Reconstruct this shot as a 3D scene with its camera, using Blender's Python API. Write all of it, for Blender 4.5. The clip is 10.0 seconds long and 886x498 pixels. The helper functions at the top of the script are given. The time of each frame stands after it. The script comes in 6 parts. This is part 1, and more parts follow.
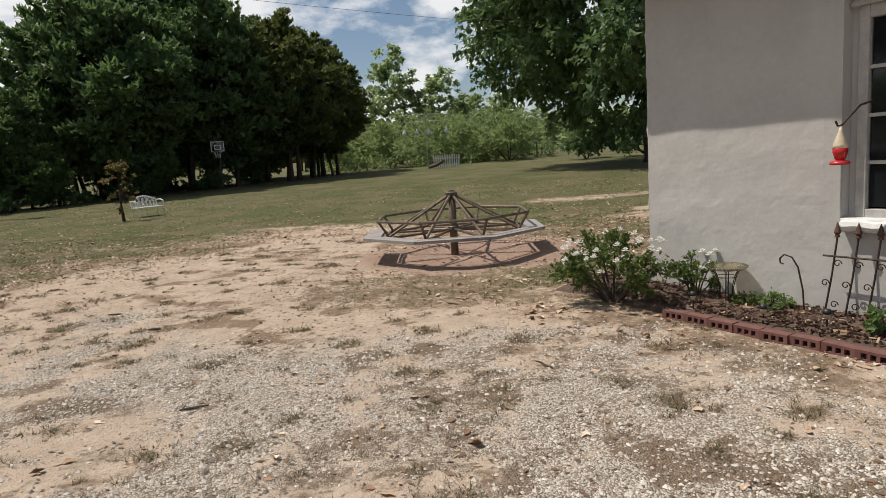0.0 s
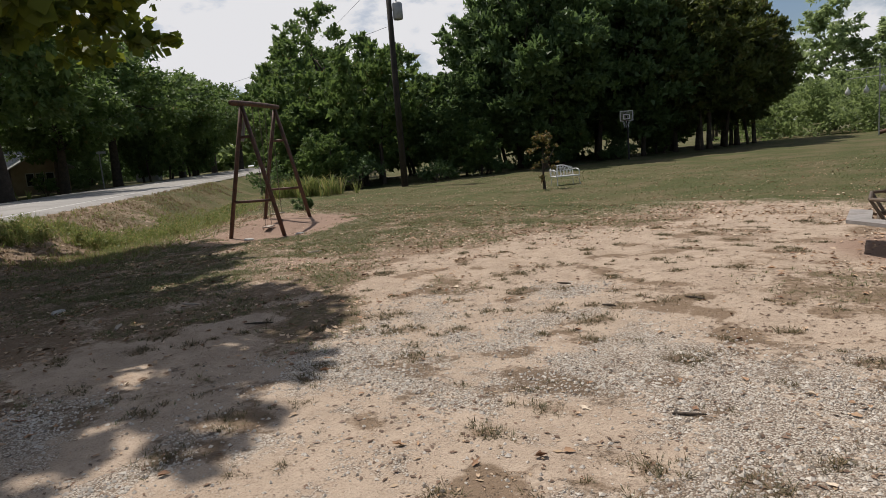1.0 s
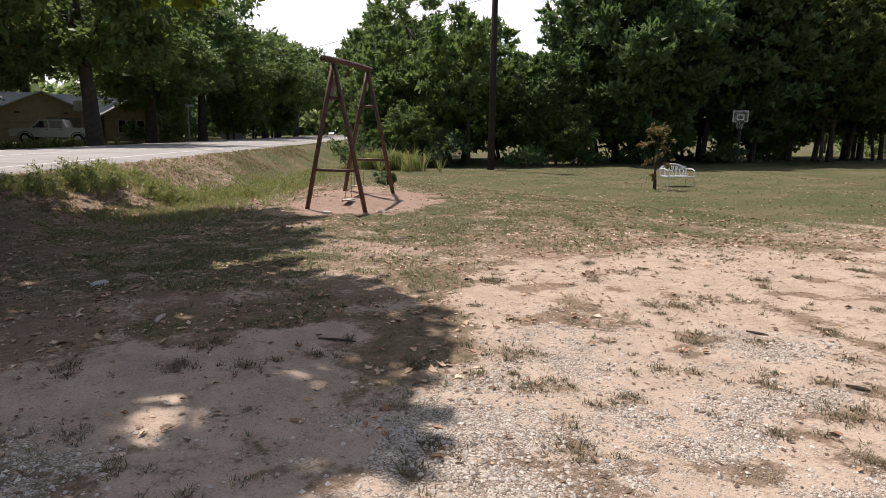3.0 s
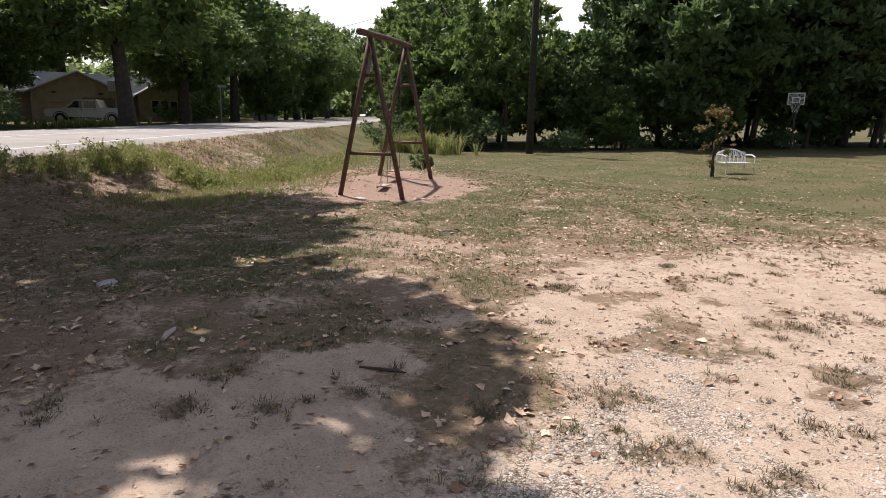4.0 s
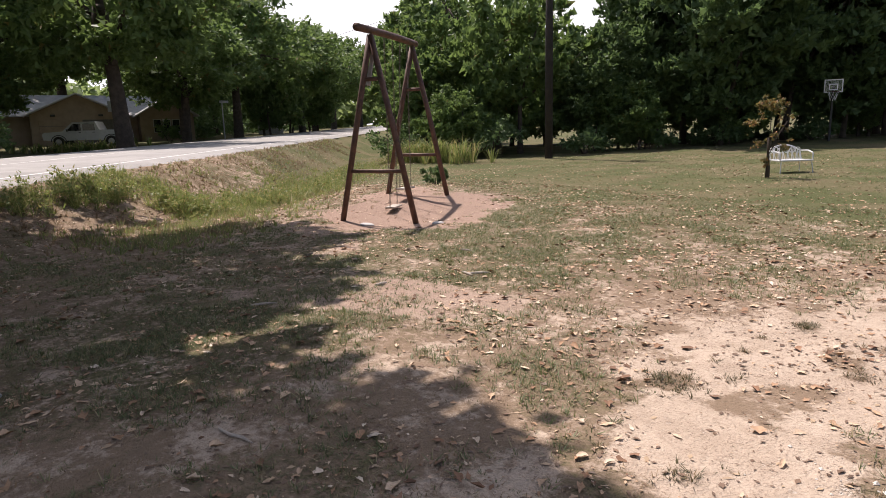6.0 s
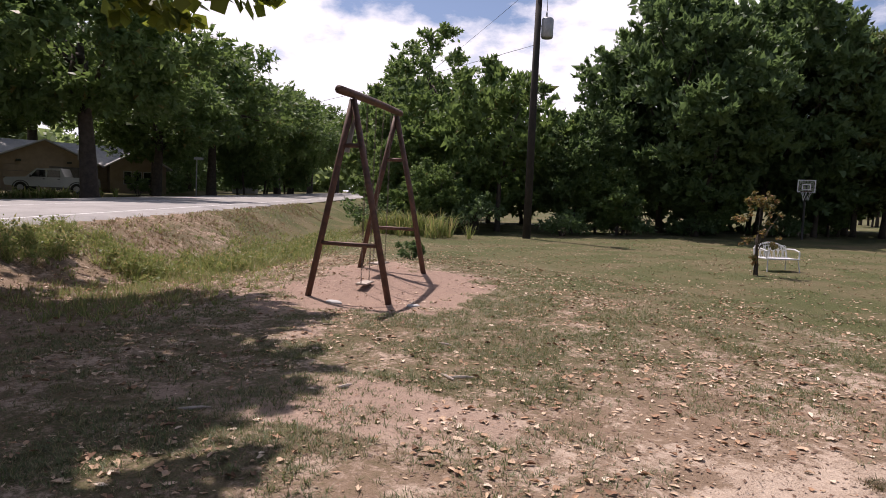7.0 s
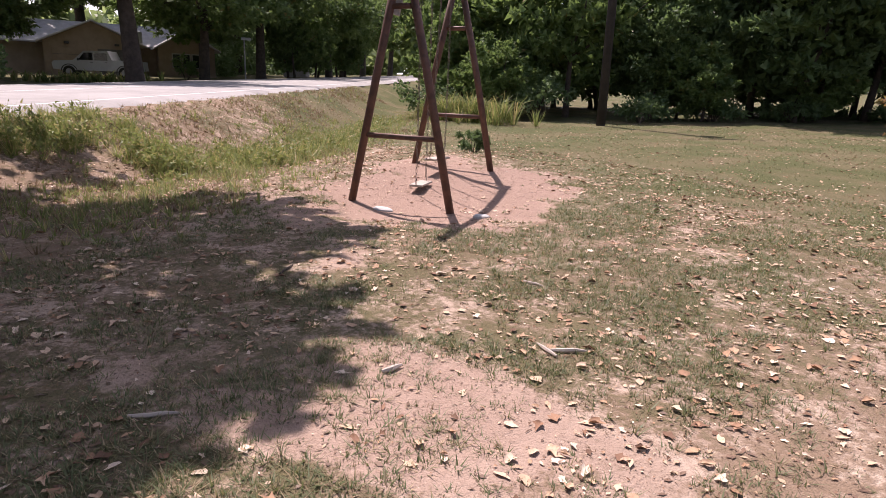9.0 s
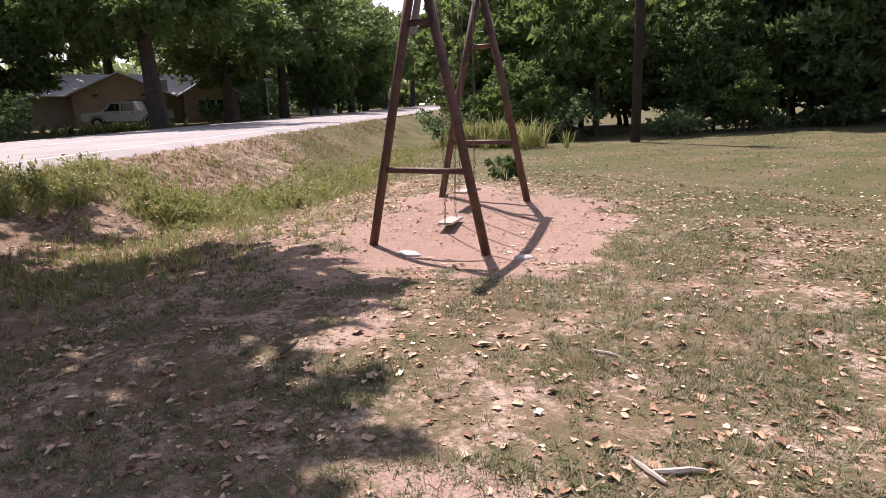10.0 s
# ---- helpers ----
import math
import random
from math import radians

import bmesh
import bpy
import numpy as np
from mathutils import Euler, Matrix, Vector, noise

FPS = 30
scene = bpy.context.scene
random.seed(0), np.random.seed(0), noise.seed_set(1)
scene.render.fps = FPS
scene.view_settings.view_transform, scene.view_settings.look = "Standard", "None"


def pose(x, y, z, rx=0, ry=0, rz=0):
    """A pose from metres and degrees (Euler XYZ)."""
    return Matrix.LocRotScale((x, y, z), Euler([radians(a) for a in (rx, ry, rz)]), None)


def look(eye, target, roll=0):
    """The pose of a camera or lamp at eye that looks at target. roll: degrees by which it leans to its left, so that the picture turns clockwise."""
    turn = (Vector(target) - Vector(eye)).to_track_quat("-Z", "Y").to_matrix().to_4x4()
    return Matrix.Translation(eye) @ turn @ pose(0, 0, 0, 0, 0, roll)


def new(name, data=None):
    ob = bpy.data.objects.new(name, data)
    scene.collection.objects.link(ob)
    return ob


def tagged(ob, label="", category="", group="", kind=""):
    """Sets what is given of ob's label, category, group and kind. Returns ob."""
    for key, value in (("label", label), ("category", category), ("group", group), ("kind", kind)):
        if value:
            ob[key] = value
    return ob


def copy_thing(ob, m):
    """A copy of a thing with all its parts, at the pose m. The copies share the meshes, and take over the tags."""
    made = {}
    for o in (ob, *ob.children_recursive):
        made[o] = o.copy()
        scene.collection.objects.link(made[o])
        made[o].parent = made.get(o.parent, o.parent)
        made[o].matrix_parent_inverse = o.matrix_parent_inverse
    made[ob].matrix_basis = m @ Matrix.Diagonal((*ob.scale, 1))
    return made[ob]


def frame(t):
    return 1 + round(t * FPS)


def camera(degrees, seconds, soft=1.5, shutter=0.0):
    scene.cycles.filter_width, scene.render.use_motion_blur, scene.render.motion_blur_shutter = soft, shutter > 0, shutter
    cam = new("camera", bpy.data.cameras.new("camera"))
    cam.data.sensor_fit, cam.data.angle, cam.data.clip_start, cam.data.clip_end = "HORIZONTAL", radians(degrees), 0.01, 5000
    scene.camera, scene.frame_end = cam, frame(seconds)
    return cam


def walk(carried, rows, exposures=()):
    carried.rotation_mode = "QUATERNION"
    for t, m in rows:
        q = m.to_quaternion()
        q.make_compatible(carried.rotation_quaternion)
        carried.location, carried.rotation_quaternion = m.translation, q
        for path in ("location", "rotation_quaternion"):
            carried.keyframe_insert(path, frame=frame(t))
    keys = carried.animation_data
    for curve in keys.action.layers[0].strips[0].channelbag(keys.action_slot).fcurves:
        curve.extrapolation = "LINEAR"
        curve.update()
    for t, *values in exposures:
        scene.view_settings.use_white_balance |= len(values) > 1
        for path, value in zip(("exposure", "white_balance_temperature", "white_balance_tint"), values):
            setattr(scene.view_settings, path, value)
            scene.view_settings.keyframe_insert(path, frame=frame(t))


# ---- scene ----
cam = camera(70.6, 10.0, soft=0.75)
EXPOSURES = [(0.0, -0.32, 6500, 10), (1.0, -0.46, 6500, 12), (2.0, -0.11, 6500, 14), (2.5, -0.03, 6500, 16), (4.5, 0.22, 6500, 18), (6.0, 0.27, 6500, 20), (7.5, -0.12, 6450, 28), (8.5, 0.36, 6450, 31), (10.0, 0.54, 6450, 32)]
PATH = [
    (0, (0.815, 1.157, 1.487), (0.415, 3.095, 1.199), -4.0),
    (0.5, (0.334, 1.302, 1.482), (-0.739, 2.967, 1.207), -3.9),
    (1, (-0.121, 1.455, 1.495), (-1.558, 2.816, 1.209), -4.8),
    (1.5, (-0.595, 1.55, 1.466), (-2.132, 2.767, 1.075), -0.7),
    (2, (-0.951, 1.791, 1.468), (-2.675, 2.739, 1.113), -2.7),
    (2.1, (-1.025, 1.847, 1.466), (-2.678, 2.92, 1.126), -0.2),
    (2.5, (-1.401, 2.022, 1.477), (-3.09, 3.048, 1.169), 0.2),
    (3, (-1.853, 2.196, 1.47), (-3.42, 3.392, 1.136), 0.7),
    (3.2, (-2.004, 2.238, 1.44), (-3.592, 3.413, 1.13), 0.5),
    (4.3, (-3.102, 2.75, 1.462), (-4.714, 3.85, 1.024), 0.6),
    (4.5, (-3.269, 2.863, 1.48), (-4.855, 3.984, 1.004), 0.3),
    (5, (-3.665, 3.161, 1.455), (-5.268, 4.291, 1.065), -0.9),
    (5.5, (-4.081, 3.379, 1.465), (-5.728, 4.418, 1.008), -1.6),
    (6, (-4.542, 3.572, 1.506), (-6.18, 4.657, 1.135), -1.6),
    (6.2, (-4.715, 3.666, 1.512), (-6.345, 4.799, 1.272), -1.3),
    (7.3, (-5.627, 4.147, 1.565), (-7.233, 5.329, 1.411), 3.0),
    (7.5, (-5.767, 4.24, 1.542), (-7.4, 5.375, 1.334), 1.7),
    (8, (-6.216, 4.51, 1.519), (-7.882, 5.561, 1.174), 4.7),
    (8.5, (-6.648, 4.748, 1.486), (-8.358, 5.71, 1.097), 2.4),
    (9, (-7.118, 4.964, 1.509), (-8.765, 5.978, 1.0), 2.1),
    (9.5, (-7.579, 5.273, 1.506), (-9.242, 6.313, 1.114), 1.7),
    (10, (-8.048, 5.471, 1.47), (-9.762, 6.409, 1.043), -1.8),
]
walk(cam, [(t, look(eye, target, roll)) for t, eye, target, roll in PATH], EXPOSURES)

# ---- world and sun ----
SUN_DIR = Vector((-0.47, 0.05, 0.88)).normalized()
SUN_EL = math.asin(SUN_DIR.z)
SUN_AZ = math.atan2(SUN_DIR.x, SUN_DIR.y)
world = bpy.data.worlds.new("World")
scene.world = world
world.use_nodes = True
wt = world.node_tree
wt.nodes.clear()
w_out = wt.nodes.new("ShaderNodeOutputWorld")
w_bg = wt.nodes.new("ShaderNodeBackground")
w_sky = wt.nodes.new("ShaderNodeTexSky")
w_sky.sky_type, w_sky.sun_disc = "NISHITA", False
w_sky.dust_density = 0.7
w_sky.sun_elevation, w_sky.sun_rotation = SUN_EL, SUN_AZ
w_co = wt.nodes.new("ShaderNodeTexCoord")
w_map = wt.nodes.new("ShaderNodeMapping")
w_map.inputs["Scale"].default_value = (1.0, 1.0, 2.0)
w_map.inputs["Location"].default_value = (0.35, 0.2, 0.3)
w_noise = wt.nodes.new("ShaderNodeTexNoise")
w_noise.inputs["Scale"].default_value, w_noise.inputs["Detail"].default_value = 3.3, 9.0
w_noise.inputs["Roughness"].default_value = 0.56
w_ramp = wt.nodes.new("ShaderNodeValToRGB")
w_ramp.color_ramp.elements[0].position, w_ramp.color_ramp.elements[1].position = 0.49, 0.57
w_ramp.color_ramp.elements[0].color, w_ramp.color_ramp.elements[1].color = (0, 0, 0, 1), (1, 1, 1, 1)
w_mix = wt.nodes.new("ShaderNodeMix")
w_mix.data_type = "RGBA"
w_mix.inputs["B"].default_value = (10.8, 10.9, 11.1, 1)
wt.links.new(w_co.outputs["Generated"], w_map.inputs["Vector"])
wt.links.new(w_map.outputs["Vector"], w_noise.inputs["Vector"])
w_sep = wt.nodes.new("ShaderNodeSeparateXYZ")
w_add = wt.nodes.new("ShaderNodeMath")
w_add.operation = "MULTIPLY_ADD"
w_add.inputs[1].default_value = -0.09
wt.links.new(w_co.outputs["Generated"], w_sep.inputs[0])
wt.links.new(w_sep.outputs["X"], w_add.inputs[0])
wt.links.new(w_noise.outputs["Fac"], w_add.inputs[2])
wt.links.new(w_add.outputs[0], w_ramp.inputs["Fac"])
wt.links.new(w_ramp.outputs["Color"], w_mix.inputs["Factor"])
wt.links.new(w_sky.outputs["Color"], w_mix.inputs["A"])
wt.links.new(w_mix.outputs["Result"], w_bg.inputs["Color"])
w_bg.inputs["Strength"].default_value = 0.097
wt.links.new(w_bg.outputs["Background"], w_out.inputs["Surface"])

sun = new("sun", bpy.data.lights.new("sun", "SUN"))
sun.data.energy, sun.data.angle, sun.data.color = 5.5, radians(0.53), (1.0, 0.94, 0.85)
sun.matrix_world = look((0, 0, 30), Vector((0, 0, 30)) - SUN_DIR)


# ---- materials ----
def nodes_of(name):
    m = bpy.data.materials.new(name)
    m.use_nodes = True
    nt = m.node_tree
    return m, nt, nt.nodes["Principled BSDF"]


def add(nt, kind, **inputs):
    n = nt.nodes.new(kind)
    for k, v in inputs.items():
        n.inputs[k.replace("_", " ")].default_value = v
    return n


def mix_rgb(nt, fac, a, b, mode="MIX"):
    n = nt.nodes.new("ShaderNodeMix")
    n.data_type, n.blend_type = "RGBA", mode
    for slot, v in (("Factor", fac), ("A", a), ("B", b)):
        if isinstance(v, (int, float)):
            n.inputs[slot].default_value = v
        elif isinstance(v, tuple):
            n.inputs[slot].default_value = (*v, 1) if len(v) == 3 else v
        else:
            nt.links.new(v, n.inputs[slot])
    return n.outputs["Result"]


def math_node(nt, op, a, b=0.0, clamp=False, c=0.7):
    n = nt.nodes.new("ShaderNodeMath")
    n.operation, n.use_clamp = op, clamp
    for i, v in enumerate((a, b)):
        if isinstance(v, (int, float)):
            n.inputs[i].default_value = v
        else:
            nt.links.new(v, n.inputs[i])
    if op == "MULTIPLY_ADD":
        n.inputs[2].default_value = c
    return n.outputs[0]


def noise_tex(nt, scale, detail=4.0, rough=0.6, vec=None):
    n = add(nt, "ShaderNodeTexNoise", Scale=scale, Detail=detail, Roughness=rough)
    if vec is not None:
        nt.links.new(vec, n.inputs["Vector"])
    return n.outputs["Fac"]


def ramp(nt, fac, lo, hi):
    n = nt.nodes.new("ShaderNodeMapRange")
    n.interpolation_type = "SMOOTHSTEP"
    n.inputs["From Min"].default_value, n.inputs["From Max"].default_value = lo, hi
    nt.links.new(fac, n.inputs["Value"])
    return n.outputs["Result"]


def place_of(nt):
    return nt.nodes.new("ShaderNodeNewGeometry").outputs["Position"]


def object_co(nt):
    return nt.nodes.new("ShaderNodeTexCoord").outputs["Object"]


def bump(nt, bsdf, height, strength=0.3, dist=0.01):
    b = add(nt, "ShaderNodeBump", Strength=strength, Distance=dist)
    nt.links.new(height, b.inputs["Height"])
    nt.links.new(b.outputs["Normal"], bsdf.inputs["Normal"])


def surface(name, a, b, scale=6.0, rough=0.8, metal=0.0, grain=60.0, bumps=0.25, dist=0.004, stain=None, spec=0.5):
    """A plain surface: two tones mottled at two scales, with a fine relief."""
    m, nt, p = nodes_of(name)
    co = object_co(nt)
    col = mix_rgb(nt, ramp(nt, noise_tex(nt, scale, 5, 0.65, co), 0.35, 0.65), a, b)
    fine = noise_tex(nt, grain, 3, 0.7, co)
    col = mix_rgb(nt, math_node(nt, "MULTIPLY", fine, 0.35), col, tuple(x * 0.45 for x in a))
    if stain:
        col = mix_rgb(nt, ramp(nt, noise_tex(nt, scale * 0.45, 6, 0.7, co), 0.56, 0.68), col, stain)
    nt.links.new(col, p.inputs["Base Color"])
    p.inputs["Roughness"].default_value, p.inputs["Metallic"].default_value = rough, metal
    p.inputs["Specular IOR Level"].default_value = spec
    bump(nt, p, fine, bumps, dist)
    return m


def leafy(name, dark, light, dry=None, share=0.08, through_col=None, glow=0.35):
    """Leaves: each its own tone, light shining through them."""
    m, nt, p = nodes_of(name)
    rnd = nt.nodes.new("ShaderNodeNewGeometry").outputs["Random Per Island"]
    obj = nt.nodes.new("ShaderNodeObjectInfo").outputs["Random"]
    big = noise_tex(nt, 0.6, 3, 0.6, object_co(nt))
    f = math_node(nt, "ADD", math_node(nt, "MULTIPLY", rnd, 0.55), math_node(nt, "MULTIPLY", big, 0.55), True)
    col = mix_rgb(nt, f, dark, light)
    col = mix_rgb(nt, math_node(nt, "MULTIPLY", obj, 0.25), col, tuple(x * 0.6 for x in light))
    if dry:
        col = mix_rgb(nt, math_node(nt, "GREATER_THAN", rnd, 1 - share), col, dry)
    nt.links.new(col, p.inputs["Base Color"])
    p.inputs["Roughness"].default_value = 0.55
    p.inputs["Specular IOR Level"].default_value = 0.35
    tr = nt.nodes.new("ShaderNodeBsdfTranslucent")
    nt.links.new(mix_rgb(nt, 0.5, col, through_col or tuple(min(1, x * 1.6) for x in light)), tr.inputs["Color"])
    mx = nt.nodes.new("ShaderNodeMixShader")
    mx.inputs[0].default_value = glow
    nt.links.new(p.outputs[0], mx.inputs[1])
    nt.links.new(tr.outputs[0], mx.inputs[2])
    nt.links.new(mx.outputs[0], nt.nodes["Material Output"].inputs["Surface"])
    return m


def ground_material():
    m, nt, p = nodes_of("ground")
    pos = place_of(nt)

    def attr(name):
        n = nt.nodes.new("ShaderNodeAttribute")
        n.attribute_name = name
        return n.outputs["Fac"]
    n_big, n_mid = noise_tex(nt, 0.55, 5, 0.6, pos), noise_tex(nt, 3.2, 6, 0.65, pos)
    n_fine, n_tiny = noise_tex(nt, 17.0, 5, 0.7, pos), noise_tex(nt, 75.0, 3, 0.7, pos)
    vor = add(nt, "ShaderNodeTexVoronoi", Scale=105.0, Randomness=1.0)
    nt.links.new(pos, vor.inputs["Vector"])
    stone = vor.outputs["Distance"]
    sep = nt.nodes.new("ShaderNodeSeparateColor")
    nt.links.new(vor.outputs["Color"], sep.inputs["Color"])
    tone = sep.outputs["Red"]
    # bare soil, pale in the drive and redder in worn places
    dirt = mix_rgb(nt, ramp(nt, n_mid, 0.35, 0.65), (0.53, 0.422, 0.325), (0.44, 0.342, 0.257))
    dirt = mix_rgb(nt, attr("red"), dirt, mix_rgb(nt, n_mid, (0.39, 0.275, 0.212), (0.29, 0.195, 0.148)))
    dirt = mix_rgb(nt, math_node(nt, "MULTIPLY", ramp(nt, n_fine, 0.5, 0.75), 0.45), dirt, (0.24, 0.165, 0.115))
    dirt = mix_rgb(nt, math_node(nt, "MULTIPLY", ramp(nt, n_tiny, 0.5, 0.68), 0.4), dirt, (0.30, 0.215, 0.16))
    dirt = mix_rgb(nt, math_node(nt, "MULTIPLY", ramp(nt, n_tiny, 0.42, 0.3), 0.3), dirt, (0.62, 0.52, 0.43))
    # crushed pale stone
    peb = mix_rgb(nt, ramp(nt, tone, 0.35, 0.75), (0.28, 0.225, 0.175), (0.80, 0.735, 0.64))
    peb = mix_rgb(nt, math_node(nt, "MULTIPLY", ramp(nt, stone, 0.3, 0.75), 0.3), peb, (0.30, 0.235, 0.18))
    g = ramp(nt, math_node(nt, "ADD", attr("gravel"), math_node(nt, "MULTIPLY", math_node(nt, "SUBTRACT", math_node(nt, "ADD", n_mid, n_fine), 1.0), 2.2)), 0.3, 0.8)
    col = mix_rgb(nt, math_node(nt, "MULTIPLY", g, 0.74), dirt, peb)
    # crumbs of leaf and bark strewn everywhere
    specks = math_node(nt, "MULTIPLY", ramp(nt, n_tiny, 0.56, 0.66), ramp(nt, n_mid, 0.36, 0.62))
    col = mix_rgb(nt, math_node(nt, "MULTIPLY", specks, 0.6), col, (0.15, 0.10, 0.07))
    # dry grass and leaf crumbs
    straw = mix_rgb(nt, n_tiny, (0.13, 0.085, 0.055), (0.30, 0.215, 0.14))
    lit = ramp(nt, math_node(nt, "ADD", attr("litter"), math_node(nt, "MULTIPLY", math_node(nt, "SUBTRACT", math_node(nt, "ADD", n_fine, n_mid), 1.0), 1.3)), 0.35, 0.75)
    col = mix_rgb(nt, math_node(nt, "MULTIPLY", lit, 0.85), col, straw)
    # turf
    turf = mix_rgb(nt, ramp(nt, n_tiny, 0.3, 0.7), (0.036, 0.047, 0.017), (0.135, 0.138, 0.056))
    turf = mix_rgb(nt, ramp(nt, n_big, 0.4, 0.62), turf, mix_rgb(nt, n_fine, (0.09, 0.078, 0.038), (0.185, 0.155, 0.085)))
    gr = ramp(nt, math_node(nt, "ADD", attr("grass"), math_node(nt, "MULTIPLY", math_node(nt, "SUBTRACT", math_node(nt, "ADD", n_fine, n_mid), 1.0), 1.2)), 0.3, 0.7)
    col = mix_rgb(nt, math_node(nt, "MULTIPLY", gr, math_node(nt, "MULTIPLY_ADD", ramp(nt, attr("grass"), 0.5, 0.75), 0.3)), col, turf)
    nt.links.new(col, p.inputs["Base Color"])
    p.inputs["Roughness"].default_value = 0.95
    p.inputs["Specular IOR Level"].default_value = 0.15
    h = math_node(nt, "ADD", math_node(nt, "MULTIPLY", n_fine, 0.8), math_node(nt, "ADD", math_node(nt, "MULTIPLY", n_tiny, 0.5), math_node(nt, "MULTIPLY", math_node(nt, "MULTIPLY", stone, g), -0.55)))
    bump(nt, p, h, 1.0, 0.028)
    return m


M_GROUND = ground_material()
M_ASPHALT = surface("asphalt", (0.29, 0.275, 0.255), (0.37, 0.35, 0.325), 0.7, 0.9, 0, 40, 0.4, 0.006, (0.20, 0.19, 0.18))
M_LINE = surface("road_paint", (0.72, 0.71, 0.68), (0.6, 0.59, 0.56), 3, 0.7, 0, 30, 0.2)
M_STUCCO = surface("stucco", (0.50, 0.48, 0.455), (0.56, 0.54, 0.51), 1.3, 0.92, 0, 16, 0.35, 0.006, (0.47, 0.45, 0.43))
M_SILL = surface("white_sill", (0.78, 0.77, 0.75), (0.7, 0.69, 0.67), 8, 0.75, 0, 60, 0.5, 0.01)
M_FRAME = surface("weathered_white_paint", (0.52, 0.50, 0.47), (0.40, 0.385, 0.36), 9, 0.7, 0, 80, 0.3)
M_ROOF = surface("roof_edge", (0.12, 0.11, 0.10), (0.17, 0.16, 0.15), 3, 0.85)
M_BRICK = surface("brick_red", (0.15, 0.068, 0.056), (0.21, 0.095, 0.078), 9, 0.9, 0, 70, 0.5, 0.006, (0.15, 0.10, 0.085))
M_RUST = surface("rusty_pipe", (0.085, 0.045, 0.032), (0.15, 0.075, 0.05), 7, 0.62, 0.25, 60, 0.3, 0.003, (0.05, 0.032, 0.026))
M_STEEL = surface("dull_brown_steel", (0.115, 0.085, 0.062), (0.20, 0.15, 0.105), 8, 0.55, 0.35, 70, 0.25, 0.003, (0.06, 0.045, 0.035))
M_PLANK = surface("grey_board", (0.27, 0.25, 0.235), (0.36, 0.33, 0.31), 5, 0.85, 0, 50, 0.4, 0.005, (0.2, 0.17, 0.15))
M_CHAIN = surface("chain_metal", (0.16, 0.13, 0.11), (0.25, 0.21, 0.18), 20, 0.5, 0.6, 90, 0.2)
M_SEAT = surface("pale_board", (0.50, 0.43, 0.36), (0.40, 0.34, 0.28), 10, 0.85, 0, 60, 0.4, 0.004)
M_WHITE = surface("white_paint", (0.78, 0.78, 0.76), (0.66, 0.66, 0.65), 12, 0.5, 0, 70, 0.15)
M_IRON = surface("wrought_iron", (0.035, 0.026, 0.021), (0.08, 0.045, 0.03), 14, 0.6, 0.5, 90, 0.3, 0.003)
M_BLACK = surface("black_plastic", (0.016, 0.016, 0.017), (0.03, 0.03, 0.031), 12, 0.45, 0, 80, 0.1)
M_BARK = surface("bark", (0.06, 0.045, 0.034), (0.105, 0.08, 0.06), 3.5, 0.95, 0, 22, 0.9, 0.03, (0.05, 0.04, 0.03))
M_POLE = surface("creosote_wood", (0.022, 0.018, 0.015), (0.04, 0.032, 0.026), 3, 0.9, 0, 30, 0.6, 0.01)
M_GREY = surface("galvanised", (0.34, 0.35, 0.36), (0.44, 0.45, 0.46), 4, 0.5, 0.3, 50, 0.1)
M_LEAF_OAK = leafy("leaf_dark", (0.05, 0.086, 0.036), (0.15, 0.228, 0.09), None, 0, (0.22, 0.33, 0.1), 0.38)
M_LEAF_LIGHT = leafy("leaf_bright", (0.056, 0.095, 0.034), (0.175, 0.262, 0.085), (0.20, 0.15, 0.05), 0.02, (0.28, 0.40, 0.1), 0.38)
M_LEAF_OLIVE = leafy("leaf_olive", (0.052, 0.076, 0.025), (0.139, 0.168, 0.052), (0.17, 0.12, 0.05), 0.04, (0.264, 0.3, 0.072), 0.33)
# far foliage: distance haze and backlight are mixed into these lighter greens
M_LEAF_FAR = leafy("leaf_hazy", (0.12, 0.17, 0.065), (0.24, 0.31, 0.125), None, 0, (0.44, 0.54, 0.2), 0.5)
M_LEAF_HAZE_PALE = leafy("leaf_haze_pale", (0.17, 0.23, 0.10), (0.32, 0.40, 0.19), None, 0, (0.52, 0.62, 0.28), 0.6)
M_LEAF_SYC = leafy("leaf_broad", (0.044, 0.073, 0.018), (0.125, 0.182, 0.041), (0.30, 0.29, 0.03), 0.03, (0.456, 0.504, 0.048), 0.42)
M_LEAF_SAP = leafy("leaf_sapling", (0.08, 0.085, 0.03), (0.19, 0.16, 0.06), (0.28, 0.14, 0.06), 0.2, (0.35, 0.27, 0.08), 0.35)
M_LEAF_ROSE = leafy("leaf_rose", (0.035, 0.065, 0.016), (0.12, 0.175, 0.045), (0.22, 0.19, 0.06), 0.06, (0.28, 0.36, 0.08), 0.3)
M_PETAL = leafy("petal_white", (0.74, 0.73, 0.66), (0.84, 0.83, 0.78), None, 0, (0.8, 0.79, 0.7), 0.25)
M_BLADE = leafy("grass_blade", (0.075, 0.095, 0.042), (0.21, 0.245, 0.115), (0.36, 0.28, 0.17), 0.28, (0.25, 0.30, 0.08), 0.3)
M_WEED = leafy("weed_blade", (0.085, 0.12, 0.035), (0.24, 0.29, 0.09), (0.42, 0.33, 0.16), 0.25, (0.40, 0.45, 0.13), 0.36)
M_STRAW = leafy("dead_blade", (0.16, 0.10, 0.055), (0.34, 0.24, 0.14), (0.12, 0.12, 0.05), 0.2, (0.35, 0.24, 0.12), 0.25)
